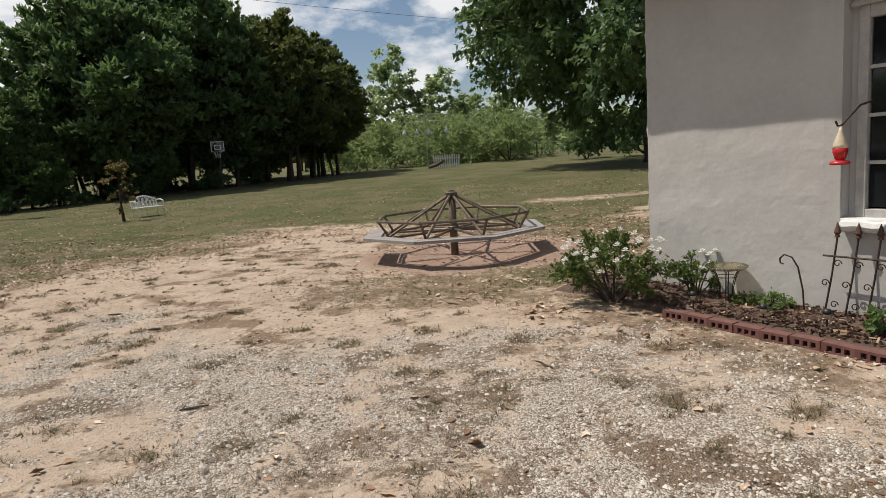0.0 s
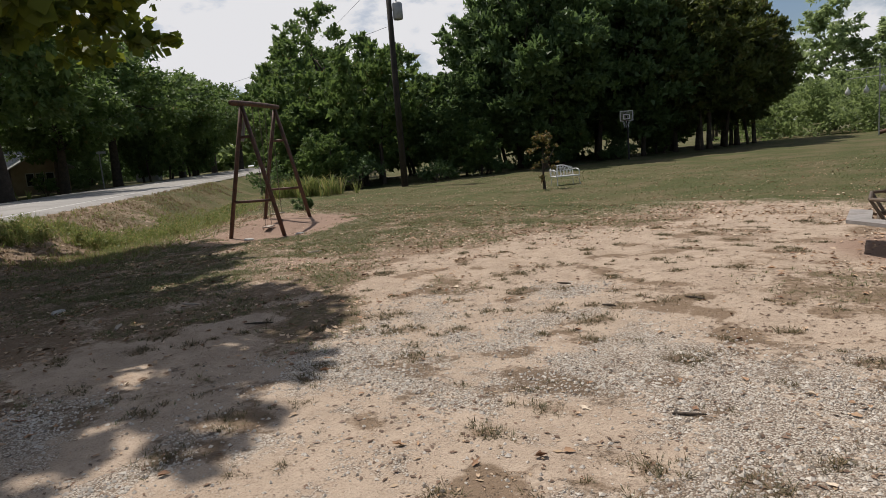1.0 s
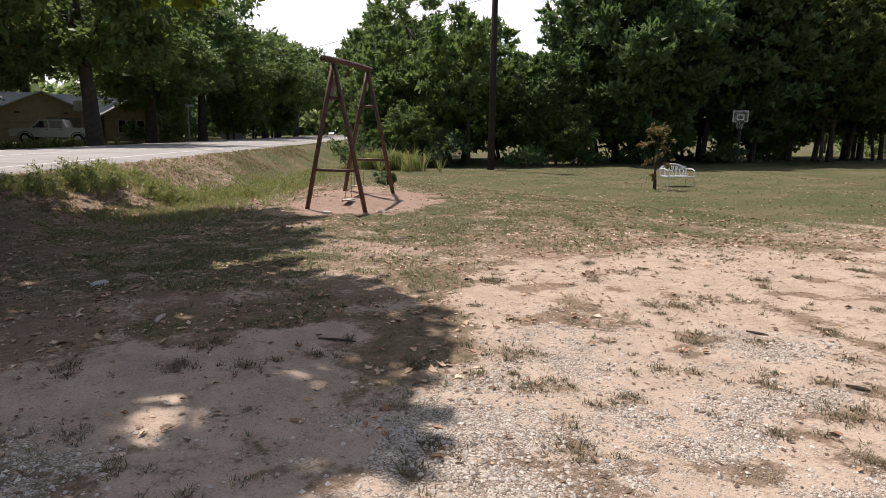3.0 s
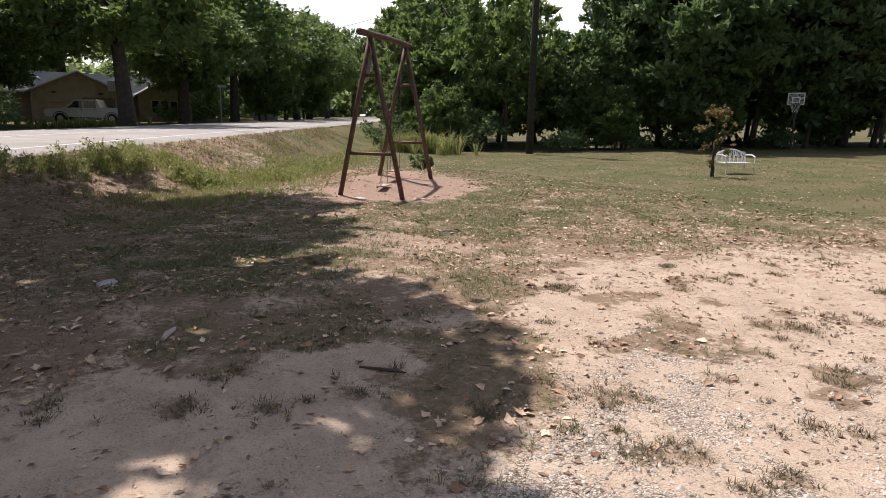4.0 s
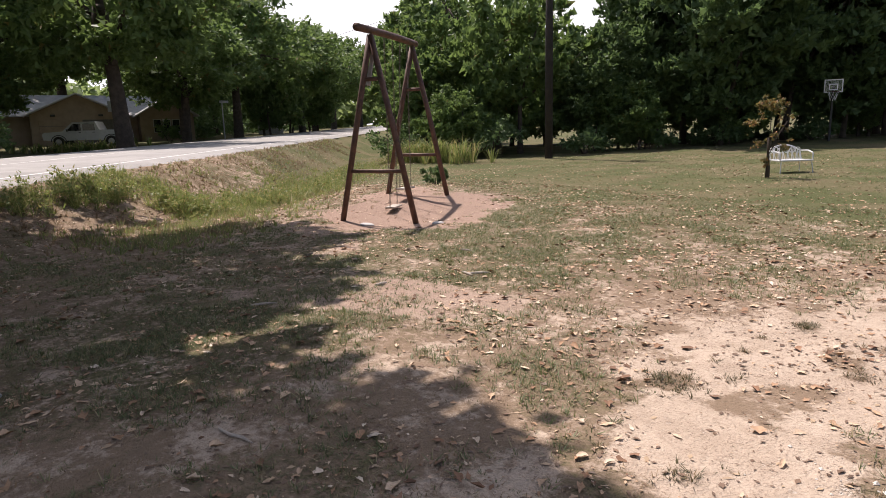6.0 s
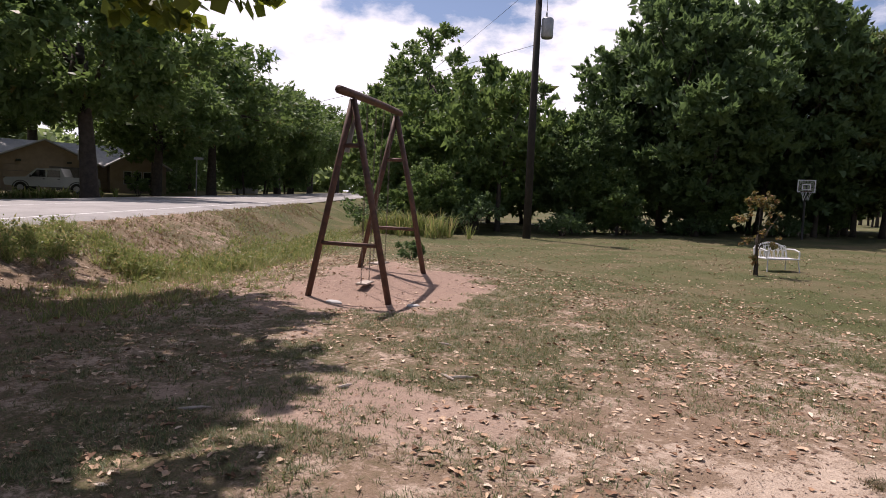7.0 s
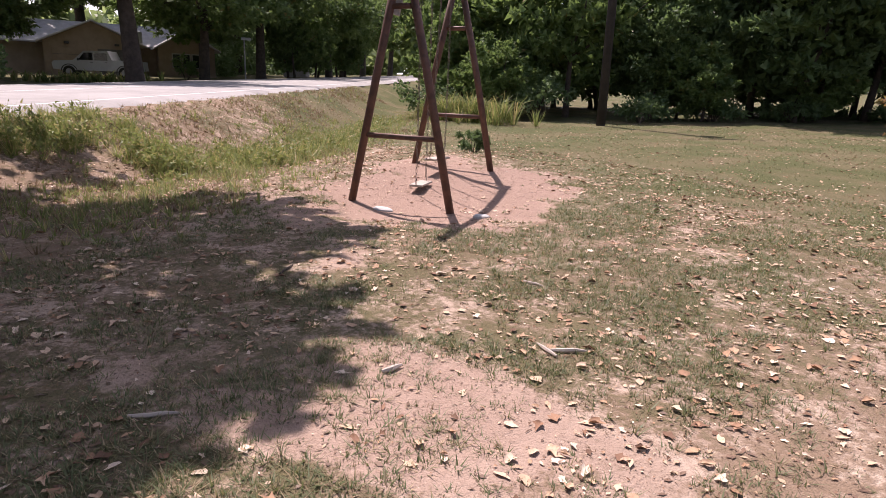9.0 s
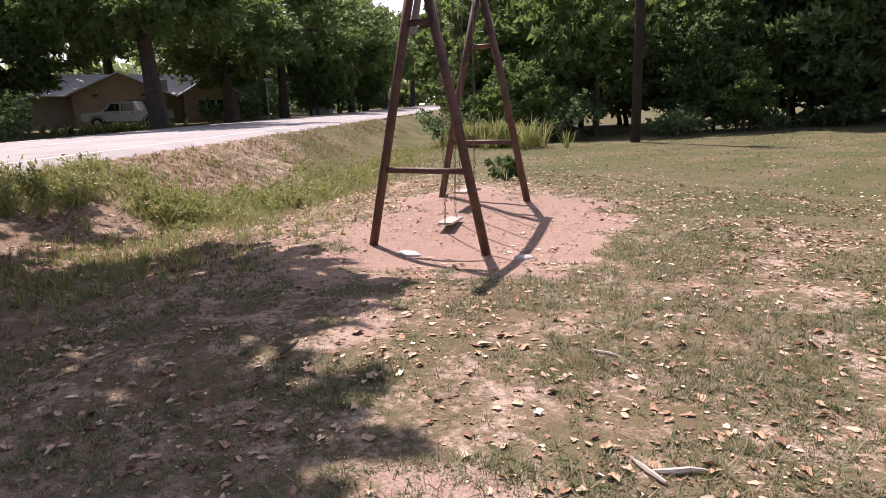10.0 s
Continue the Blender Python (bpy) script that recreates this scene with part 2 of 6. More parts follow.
M_TUFT = leafy("trodden_tuft", (0.055, 0.045, 0.022), (0.17, 0.15, 0.07), (0.30, 0.21, 0.12), 0.22, (0.2, 0.19, 0.08), 0.2)


def dead_leaf():
    """Each fallen leaf its own brown, tan or cream, blotched within."""
    m, nt, p = nodes_of("fallen_leaf")
    rnd = nt.nodes.new("ShaderNodeNewGeometry").outputs["Random Per Island"]
    cr = nt.nodes.new("ShaderNodeValToRGB")
    tones = ((0.0, (0.14, 0.08, 0.05)), (0.15, (0.27, 0.15, 0.09)), (0.35, (0.42, 0.26, 0.155)), (0.6, (0.55, 0.385, 0.255)), (0.8, (0.61, 0.45, 0.31)), (1.0, (0.75, 0.63, 0.49)))
    cr.color_ramp.elements.remove(cr.color_ramp.elements[1])
    cr.color_ramp.elements[0].color = (*tones[0][1], 1)
    for at, tone in tones[1:]:
        cr.color_ramp.elements.new(at).color = (*tone, 1)
    nt.links.new(rnd, cr.inputs["Fac"])
    blot = noise_tex(nt, 55.0, 4, 0.65, place_of(nt))
    col = mix_rgb(nt, math_node(nt, "MULTIPLY", ramp(nt, blot, 0.45, 0.7), 0.35), cr.outputs["Color"], (0.13, 0.075, 0.045))
    nt.links.new(col, p.inputs["Base Color"])
    p.inputs["Roughness"].default_value, p.inputs["Specular IOR Level"].default_value = 0.75, 0.25
    bump(nt, p, blot, 0.5, 0.004)
    return m


M_FALLEN = dead_leaf()
M_PEBBLE = leafy("pale_stone", (0.36, 0.31, 0.255), (0.80, 0.735, 0.645), (0.22, 0.185, 0.15), 0.12, (0.5, 0.48, 0.44), 0.0)
M_CRUMB = leafy("leaf_crumb", (0.06, 0.036, 0.024), (0.26, 0.16, 0.10), (0.42, 0.30, 0.19), 0.15, (0.2, 0.1, 0.06), 0.0)
M_MULCH = leafy("bark_chip", (0.05, 0.03, 0.022), (0.17, 0.10, 0.07), (0.36, 0.25, 0.15), 0.12, (0.2, 0.1, 0.06), 0.0)


def clear_glass(name, col, rough=0.02):
    m, nt, p = nodes_of(name)
    p.inputs["Base Color"].default_value = (*col, 1)
    p.inputs["Roughness"].default_value, p.inputs["Transmission Weight"].default_value = rough, 1.0
    return m


M_PANE = surface("window_glass", (0.012, 0.014, 0.016), (0.018, 0.02, 0.022), 2, 0.06, 0, 5, 0.0)
M_BOWL = clear_glass("amber_glass", (0.93, 0.82, 0.55), 0.25)
M_NECTAR = surface("red_nectar", (0.55, 0.02, 0.02), (0.42, 0.015, 0.02), 12, 0.12, 0, 20, 0.0)
M_RED = surface("red_plastic", (0.55, 0.03, 0.035), (0.45, 0.025, 0.03), 12, 0.35, 0, 40, 0.05)
M_MILK = surface("frosted_plastic", (0.72, 0.60, 0.42), (0.66, 0.54, 0.38), 10, 0.3, 0, 40, 0.05)
M_TILE = surface("house_shingles", (0.42, 0.41, 0.40), (0.52, 0.51, 0.50), 2, 0.9, 0, 14, 0.3)
M_TAN = surface("tan_brick_wall", (0.30, 0.225, 0.165), (0.37, 0.285, 0.21), 1.5, 0.9, 0, 12, 0.3)
M_CAR = surface("silver_paint", (0.36, 0.375, 0.39), (0.42, 0.435, 0.45), 1.0, 0.3, 0.3, 10, 0.0)
M_TYRE = surface("tyre_rubber", (0.014, 0.014, 0.014), (0.025, 0.024, 0.023), 8, 0.85)


# ---- mesh building ----
def mesh_of(name, verts, faces, material, smooth=False):
    me = bpy.data.meshes.new(name)
    me.from_pydata([tuple(v) for v in verts], [], [tuple(f) for f in faces])
    me.materials.append(material)
    if smooth:
        me.polygons.foreach_set("use_smooth", [True] * len(me.polygons))
    me.update()
    return me


class Build:
    """Gathers verts and faces of one mesh."""

    def __init__(self):
        self.v, self.f = [], []

    def add(self, verts, faces, m=None):
        n = len(self.v)
        self.v += [tuple(m @ Vector(v)) if m else tuple(v) for v in verts]
        self.f += [tuple(i + n for i in f) for f in faces]
        return self

    def box(self, size, m=None, bevel=0.0):
        bm = bmesh.new()
        bmesh.ops.create_cube(bm, size=1.0)
        bmesh.ops.scale(bm, vec=size, verts=bm.verts)
        if bevel:
            bmesh.ops.bevel(bm, geom=bm.edges[:], offset=bevel, segments=2, affect="EDGES", profile=0.5)
        return self.take(bm, m)

    def take(self, bm, m=None):
        bm.verts.index_update()
        self.add([v.co.copy() for v in bm.verts], [[v.index for v in f.verts] for f in bm.faces], m)
        bm.free()
        return self

    def tube(self, points, radius, sides=8, cap=True, wobble=0.0, rng=None):
        """A round bar along points; radius a number or one for each point."""
        pts = [Vector(p) for p in points]
        rad = list(radius) if isinstance(radius, (list, tuple)) else [radius] * len(pts)
        n = len(self.v)
        side = None
        for i, p in enumerate(pts):
            t = (pts[min(i + 1, len(pts) - 1)] - pts[max(i - 1, 0)]).normalized()
            if side is None:
                side = t.cross(Vector((0, 0, 1)) if abs(t.z) < 0.9 else Vector((1, 0, 0))).normalized()
            side = (side - t * side.dot(t)).normalized()
            up = t.cross(side)
            for k in range(sides):
                a = 2 * math.pi * k / sides
                r = rad[i] * (1 + (rng.uniform(-wobble, wobble) if rng else 0))
                self.v.append(tuple(p + side * (math.cos(a) * r) + up * (math.sin(a) * r)))
        for i in range(len(pts) - 1):
            for k in range(sides):
                a, b = n + i * sides + k, n + i * sides + (k + 1) % sides
                self.f.append((a, b, b + sides, a + sides))
        if cap:
            self.f.append(tuple(n + k for k in range(sides))[::-1])
            self.f.append(tuple(n + (len(pts) - 1) * sides + k for k in range(sides)))
        return self

    def lathe(self, profile, m=None, sides=20):
        """Turns (radius, height) pairs round the z axis."""
        vs = [(r * math.cos(2 * math.pi * k / sides), r * math.sin(2 * math.pi * k / sides), z) for r, z in profile for k in range(sides)]
        fs = [(i * sides + k, i * sides + (k + 1) % sides, (i + 1) * sides + (k + 1) % sides, (i + 1) * sides + k) for i in range(len(profile) - 1) for k in range(sides)]
        fs.append(tuple(range(sides))[::-1])
        fs.append(tuple((len(profile) - 1) * sides + k for k in range(sides)))
        return self.add(vs, fs, m)

    def prism(self, outline, depth, m=None):
        """An outline of (x, z) pairs drawn out along y."""
        n = len(outline)
        vs = [(x, 0, z) for x, z in outline] + [(x, depth, z) for x, z in outline]
        fs = [tuple(range(n)), tuple(range(n, 2 * n))[::-1]] + [(i, i + n, (i + 1) % n + n, (i + 1) % n) for i in range(n)]
        return self.add(vs, fs, m)

    def mesh(self, name, material, smooth=False):
        return mesh_of(name, self.v, self.f, material, smooth)


def part(name, b, material, parent, label="", smooth=False):
    ob = new(name, b.mesh(name, material, smooth) if isinstance(b, Build) else b)
    ob.parent = parent
    return tagged(ob, label)


def thing(name, at, label, category, group="", turn=0.0, kind=""):
    ob = new(name)
    ob.empty_display_size = 0.1
    ob.matrix_basis = pose(*at, 0, 0, turn)
    return tagged(ob, label, category, group, kind)


# ---- the lie of the land ----
ROAD_AT, ROAD_W = np.array((-22.34, 4.60)), 8.6
ROAD_D, ROAD_N = np.array((-0.8083, 0.5887)), np.array((0.5887, 0.8083))


def smooth(a, b, x):
    t = np.clip((x - a) / (b - a), 0, 1)
    return t * t * (3 - 2 * t)


def road_st(x, y):
    """Distance along the road, and towards the yard from its near edge."""
    dx, dy = x - ROAD_AT[0], y - ROAD_AT[1]
    return dx * ROAD_D[0] + dy * ROAD_D[1], dx * ROAD_N[0] + dy * ROAD_N[1]


def road_z(s):
    return 0.715 + 0.0189 * np.clip(s, -70, 190)


def lattice(ix, iy, seed):
    h = np.sin(ix * 127.1 + iy * 311.7 + seed * 74.7) * 43758.5453
    return h - np.floor(h)


def vnoise(x, y, seed=0):
    ix, iy = np.floor(x), np.floor(y)
    fx, fy = x - ix, y - iy
    fx, fy = fx * fx * (3 - 2 * fx), fy * fy * (3 - 2 * fy)
    a, b = lattice(ix, iy, seed), lattice(ix + 1, iy, seed)
    c, d = lattice(ix, iy + 1, seed), lattice(ix + 1, iy + 1, seed)
    return a + (b - a) * fx + (c - a) * fy + (a - b - c + d) * fx * fy


def fbm(x, y, seed=0, octaves=4):
    total, amp, norm = 0, 1, 0
    for i in range(octaves):
        total = total + amp * vnoise(x * 2 ** i, y * 2 ** i, seed + i * 7)
        norm += amp
        amp *= 0.5
    return total / norm


def height(x, y):
    x, y = np.asarray(x, float), np.asarray(y, float)
    s, u = road_st(x, y)
    rz = road_z(s)
    yard = np.minimum(0.0165 * np.maximum(0, y - 4), 1.1) + 0.0006 * np.maximum(0, y - 60)
    yard = np.where(s > 8, np.maximum(yard, (rz - 0.75) * smooth(8, 45, s)), yard)
    bed = np.minimum(yard, rz) - 0.42 * smooth(-12, 4, s)
    z = np.where(u > 3.8, bed + (yard - bed) * smooth(3.8, 7.2, u), bed + (rz - 0.02 - bed) * smooth(3.8, 0.5, u))
    z = np.where(u < 0.5, rz - 0.02, z)
    z = np.where(u < -ROAD_W, rz - 0.02 - 0.22 * smooth(0, 4, -ROAD_W - u), z)
    on_road = (u < 0.4) & (u > -ROAD_W - 0.4)
    lump = (fbm(x * 0.35, y * 0.35, 3) - 0.5) * 0.10 + (fbm(x * 2.1, y * 2.1, 9) - 0.5) * 0.035
    lump = lump * smooth(0.4, 3.0, np.abs(u + ROAD_W / 2) - ROAD_W / 2)
    hollow = -0.06 * np.exp(-(((x + 0.8) / 1.3) ** 2 + ((y - 10.6) / 1.3) ** 2)) + 0.15 * np.exp(-(((x + 16.2) / 1.5) ** 2 + ((y - 10.9) / 1.5) ** 2)) - 0.11 * np.exp(-(((x + 14.0) / 1.1) ** 2 + ((y - 8.5) / 1.0) ** 2))
    return np.where(on_road, z - 0.06, z + lump + hollow)


def ground_at(x, y):
    return float(height(x, y))


def inside(poly, x, y):
    """Signed distance to a closed outline, positive inside."""
    x, y = np.asarray(x, float), np.asarray(y, float)
    best, odd = np.full(x.shape, 1e9), np.zeros(x.shape, bool)
    for (ax, ay), (bx, by) in zip(poly, poly[1:] + poly[:1]):
        t = np.clip(((x - ax) * (bx - ax) + (y - ay) * (by - ay)) / ((bx - ax) ** 2 + (by - ay) ** 2), 0, 1)
        best = np.minimum(best, np.hypot(x - ax - t * (bx - ax), y - ay - t * (by - ay)))
        odd ^= ((ay > y) != (by > y)) & (x < (bx - ax) * (y - ay) / (by - ay + 1e-12) + ax)
    return np.where(odd, best, -best)


DRIVE = [(-7.2, -9.0), (-6.6, 2.0), (-6.4, 4.9), (-7.2, 7.3), (-6.3, 9.5), (-5.1, 10.8), (-3.6, 12.4), (-2.4, 11.6), (-2.2, 9.2), (-1.9, 7.4), (0.4, 6.9), (1.6, 6.6), (3.0, 5.0), (5.0, 3.0), (5.0, -9.0)]
STONE = [(-5.6, -9.0), (-5.5, 2.3), (-4.7, 3.6), (-4.9, 5.2), (-5.6, 6.3), (-3.6, 7.1), (-2.8, 6.0), (-1.2, 6.0), (0.3, 6.4), (1.5, 6.4), (3.0, 4.9), (5.0, 3.0), (5.0, -9.0)]


def cover(x, y):
    """How much gravel, grass, litter and red soil lies at a place."""
    s, u = road_st(x, y)
    wob = (fbm(x * 0.9, y * 0.9, 21) - 0.5) * 1.6
    d = inside(DRIVE, x, y) + wob * 0.7
    g = inside(STONE, x, y) + wob * 0.5
    gravel = smooth(-0.5, 0.6, g) * (0.22 + 0.8 * smooth(0.34, 0.58, fbm(x * 1.0, y * 1.0, 5)))
    patchy = fbm(x * 0.7, y * 0.7, 33)
    tufty = fbm(x * 1.9, y * 1.9, 41)
    lush = smooth(-1.5, 3.0, (y - 11.6) * 0.93 + (x + 14.0) * -0.10 + wob)
    grass = smooth(0.3, 2.4, -d) * (0.33 + 0.40 * patchy + 0.44 * lush)
    litter = smooth(-0.3, 0.6, -d) * (1 - 0.65 * lush) * (0.38 + 0.6 * tufty)
    # clumps of dry grass in the drive
    clump = smooth(0.58, 0.68, fbm(x * 2.6, y * 2.6, 55)) * smooth(-3.0, 0.5, d)
    litter = np.maximum(litter, 0.75 * clump)
    strewn = smooth(0.44, 0.66, fbm(x * 1.3, y * 1.3, 58)) * smooth(-0.5, 0.5, d) * smooth(-5.5, -1.0, x - 0.5 * (5 - y))
    litter = np.maximum(litter, 0.5 * strewn)
    # patch before the roundabout
    e = 1 - np.hypot((x + 0.5) / 2.1, (y - 7.9) / 1.1)
    litter, grass = np.maximum(litter, 0.7 * smooth(-0.1, 0.4, e + wob * 0.25)), np.maximum(grass, 0.38 * smooth(-0.1, 0.5, e + wob * 0.3))
    side = smooth(-0.9, 0.3, x) * smooth(7.0, 8.2, y) * smooth(0.2, -0.4, inside(DRIVE, x, y))
    grass = np.maximum(grass, side * (0.3 + 0.6 * patchy))
    bed = -((x - 1.6) * 0.731 + (y - 7.68) * 0.682)
    litter = np.maximum(litter, 0.85 * smooth(2.4, 0.8, bed + wob * 0.6) * (0.4 + 0.7 * tufty) * smooth(-3.0, -0.5, x))
    # bare red soil at the roundabout and under the swings
    r1 = smooth(-0.15, 0.35, 1 - np.hypot((x + 0.7) / 1.75, (y - 10.2) / 1.45) + wob * 0.3)
    ax, ay = (x + 14.5) * 0.70 + (y - 9.4) * -0.71, (x + 14.5) * 0.71 + (y - 9.4) * 0.70
    r2 = smooth(-0.15, 0.35, 1 - np.hypot(ax / 2.5, ay / 1.8) + wob * 0.35 + (fbm(x * 3.3, y * 3.3, 63) - 0.5) * 0.9)
    r3 = smooth(0, 0.3, 1 - np.hypot((x + 13.6) / 2.6, (y - 6.9) / 1.0) + wob * 0.3) * smooth(0.36, 0.6, fbm(x * 1.7, y * 1.7, 64)) * 0.85
    path = smooth(0, 0.3, 1 - np.hypot(((x + 9.5) * 0.86 + (y - 6.0) * 0.5) / 2.1, ((x + 9.5) * -0.5 + (y - 6.1) * 0.86) / 0.7) + wob * 0.5) * 0.9
    back = smooth(0.45, 0.65, fbm(x * 0.33, y * 0.5, 61)) * smooth(4.0, 1.0, np.abs(y - 15.5 - 0.1 * x)) * smooth(-8, -4, x)
    red = np.clip(r1 + r2 + 0.5 * r3 + 0.45 * path + 0.35 * smooth(0.5, 2.5, -d), 0, 1)
    bare = np.clip(np.maximum(np.maximum(r1, r2), np.maximum(r3, np.maximum(path, back * 0.8))), 0, 1)
    grass, litter = grass * (1 - bare), litter * (1 - 0.85 * bare)
    west = smooth(-7.0, -9.0, x) * smooth(5.7, 4.7, y)
    grass, litter = np.maximum(grass, west * (0.35 + 0.4 * patchy)), np.maximum(litter, west * (0.35 + 0.5 * tufty))
    near = smooth(-9.2, -10.2, x) * smooth(6.9, 5.9, y + 0.3 * wob)
    grass, litter = np.maximum(grass, near * (0.3 + 0.45 * patchy)), np.maximum(litter, near * 0.5 * tufty)
    spot = smooth(0.47, 0.6, fbm(x * 1.15, y * 1.15, 66)) * smooth(-10.0, -8.0, x) * smooth(-4.0, -5.4, x) * smooth(1.5, 2.5, y) * smooth(7.2, 6.2, y)
    litter, grass = np.maximum(litter, 0.85 * spot), np.maximum(grass, 0.46 * spot)
    # the verge is grown over
    verge = smooth(7.5, 5.0, u) * smooth(-7.0, 1.0, -inside(DRIVE, x, y) - 1.5)
    grass, litter = np.maximum(grass, verge * (0.2 + 0.75 * patchy)), np.maximum(litter, verge * (0.45 + 0.5 * tufty))
    scrub = smooth(-20.5, -18.0, x) * smooth(7.0, 5.5, u) * smooth(0.0, 1.0, u)
    grass, litter = grass * (1 - 0.35 * scrub), np.maximum(litter, 0.7 * scrub)
    bank = smooth(3.6, 1.6, u) * (u > 0)
    grass, litter = grass * (1 - 0.15 * bank), np.maximum(litter, 0.75 * bank)
    far = smooth(26, 40, np.hypot(x + 6, y - 6))
    grass = np.maximum(grass, far * 0.95)
    litter = litter * (1 - far)
    return gravel, grass, litter, red


def clump_places():
    rng = np.random.default_rng(404)
    x, y = rng.uniform(-7.0, 3.0, 900), rng.uniform(2.2, 12.0, 900)
    ok = (inside(DRIVE, x, y) > 0.1) & (rng.random(900) < 0.35 + 0.9 * fbm(x * 0.8, y * 0.8, 45) ** 2)
    return x[ok], y[ok], 0.03 + 0.13 * rng.random(int(ok.sum())) ** 2.2


CLUMPS = clump_places()


def spread(lo, mid_lo, mid_hi, hi, step, grow=1.13):
    mid = list(np.arange(mid_lo, mid_hi, step))
    a, d = [mid[0]], step
    while a[-1] > lo:
        d *= grow
        a.append(a[-1] - d)
    b, d = [mid[-1]], step
    while b[-1] < hi:
        d *= grow
        b.append(b[-1] + d)
    return np.array(a[:0:-1] + mid + b[1:])


def build_ground():
    xs, ys = spread(-1500, -19.0, 3.6, 1500, 0.085), spread(-1500, 0.6, 15.0, 1800, 0.085)
    X, Y = np.meshgrid(xs, ys, indexing="ij")
    Z = height(X, Y)
    nx, ny = X.shape
    me = bpy.data.meshes.new("ground")
    me.vertices.add(nx * ny)
    me.vertices.foreach_set("co", np.stack([X, Y, Z], -1).astype(np.float32).ravel())
    i, j = np.meshgrid(np.arange(nx - 1), np.arange(ny - 1), indexing="ij")
    a = (i * ny + j).ravel()
    quads = np.stack([a, a + ny, a + ny + 1, a + 1], -1).astype(np.int32)
    me.loops.add(quads.size)
    me.loops.foreach_set("vertex_index", quads.ravel())
    me.polygons.add(len(quads))
    me.polygons.foreach_set("loop_start", np.arange(0, quads.size, 4, dtype=np.int32))
    me.polygons.foreach_set("use_smooth", np.ones(len(quads), bool))
    me.update(calc_edges=True)
    parts = list(cover(X, Y))
    for cx, cy, r in zip(*CLUMPS):
        i0, i1 = np.searchsorted(xs, (cx - 3 * r, cx + 3 * r))
        j0, j1 = np.searchsorted(ys, (cy - 3 * r, cy + 3 * r))
        sx, sy = X[i0:i1, j0:j1], Y[i0:i1, j0:j1]
        parts[2][i0:i1, j0:j1] = np.maximum(parts[2][i0:i1, j0:j1], 0.85 * np.exp(-((sx - cx) ** 2 + ((sy - cy) * 1.3) ** 2) / (1.2 * r * r)))
    for name, values in zip(("gravel", "grass", "litter", "red"), parts):
        me.attributes.new(name, "FLOAT", "POINT").data.foreach_set("value", values.astype(np.float32).ravel())
    me.materials.append(M_GROUND)
    return tagged(new("ground", me), "dirt and gravel yard with patchy mown grass", "ground", kind="structure")


build_ground()


def build_road():
    ss = np.concatenate([np.arange(-70, 60, 3.0), np.arange(60, 330, 12.0)])
    b = Build()
    us = (-ROAD_W - 0.25, -ROAD_W, -ROAD_W / 2, 0.0, 0.25)
    for s in ss:
        for k, u in enumerate(us):
            p = ROAD_AT + ROAD_D * s + ROAD_N * u
            z = float(road_z(s)) + (0.0, 0.03, 0.09, 0.03, 0.0)[k] - (0.08 if k in (0, 4) else 0)
            b.v.append((p[0], p[1], z))
    for i in range(len(ss) - 1):
        for k in range(4):
            a = i * 5 + k
            b.f.append((a, a + 1, a + 6, a + 5))
    road = tagged(new("road", b.mesh("road", M_ASPHALT, True)), "pale worn two-lane asphalt road", "road", kind="structure")
    for name, u0, w in (("edge_line", -0.75, 0.12), ("edge_line", -ROAD_W + 0.75, 0.12), ("centre_line", -ROAD_W / 2, 0.11)):
        b = Build()
        for s in ss:
            for u in (u0 - w / 2, u0 + w / 2):
                p = ROAD_AT + ROAD_D * s + ROAD_N * u
                crown = 0.09 - 0.06 * abs(u + ROAD_W / 2) / (ROAD_W / 2)
                b.v.append((p[0], p[1], float(road_z(s)) + crown + 0.005))
        for i in range(len(ss) - 1):
            b.f.append((2 * i, 2 * i + 1, 2 * i + 3, 2 * i + 2))
        part(name, b, M_LINE, road, "worn painted line")


build_road()


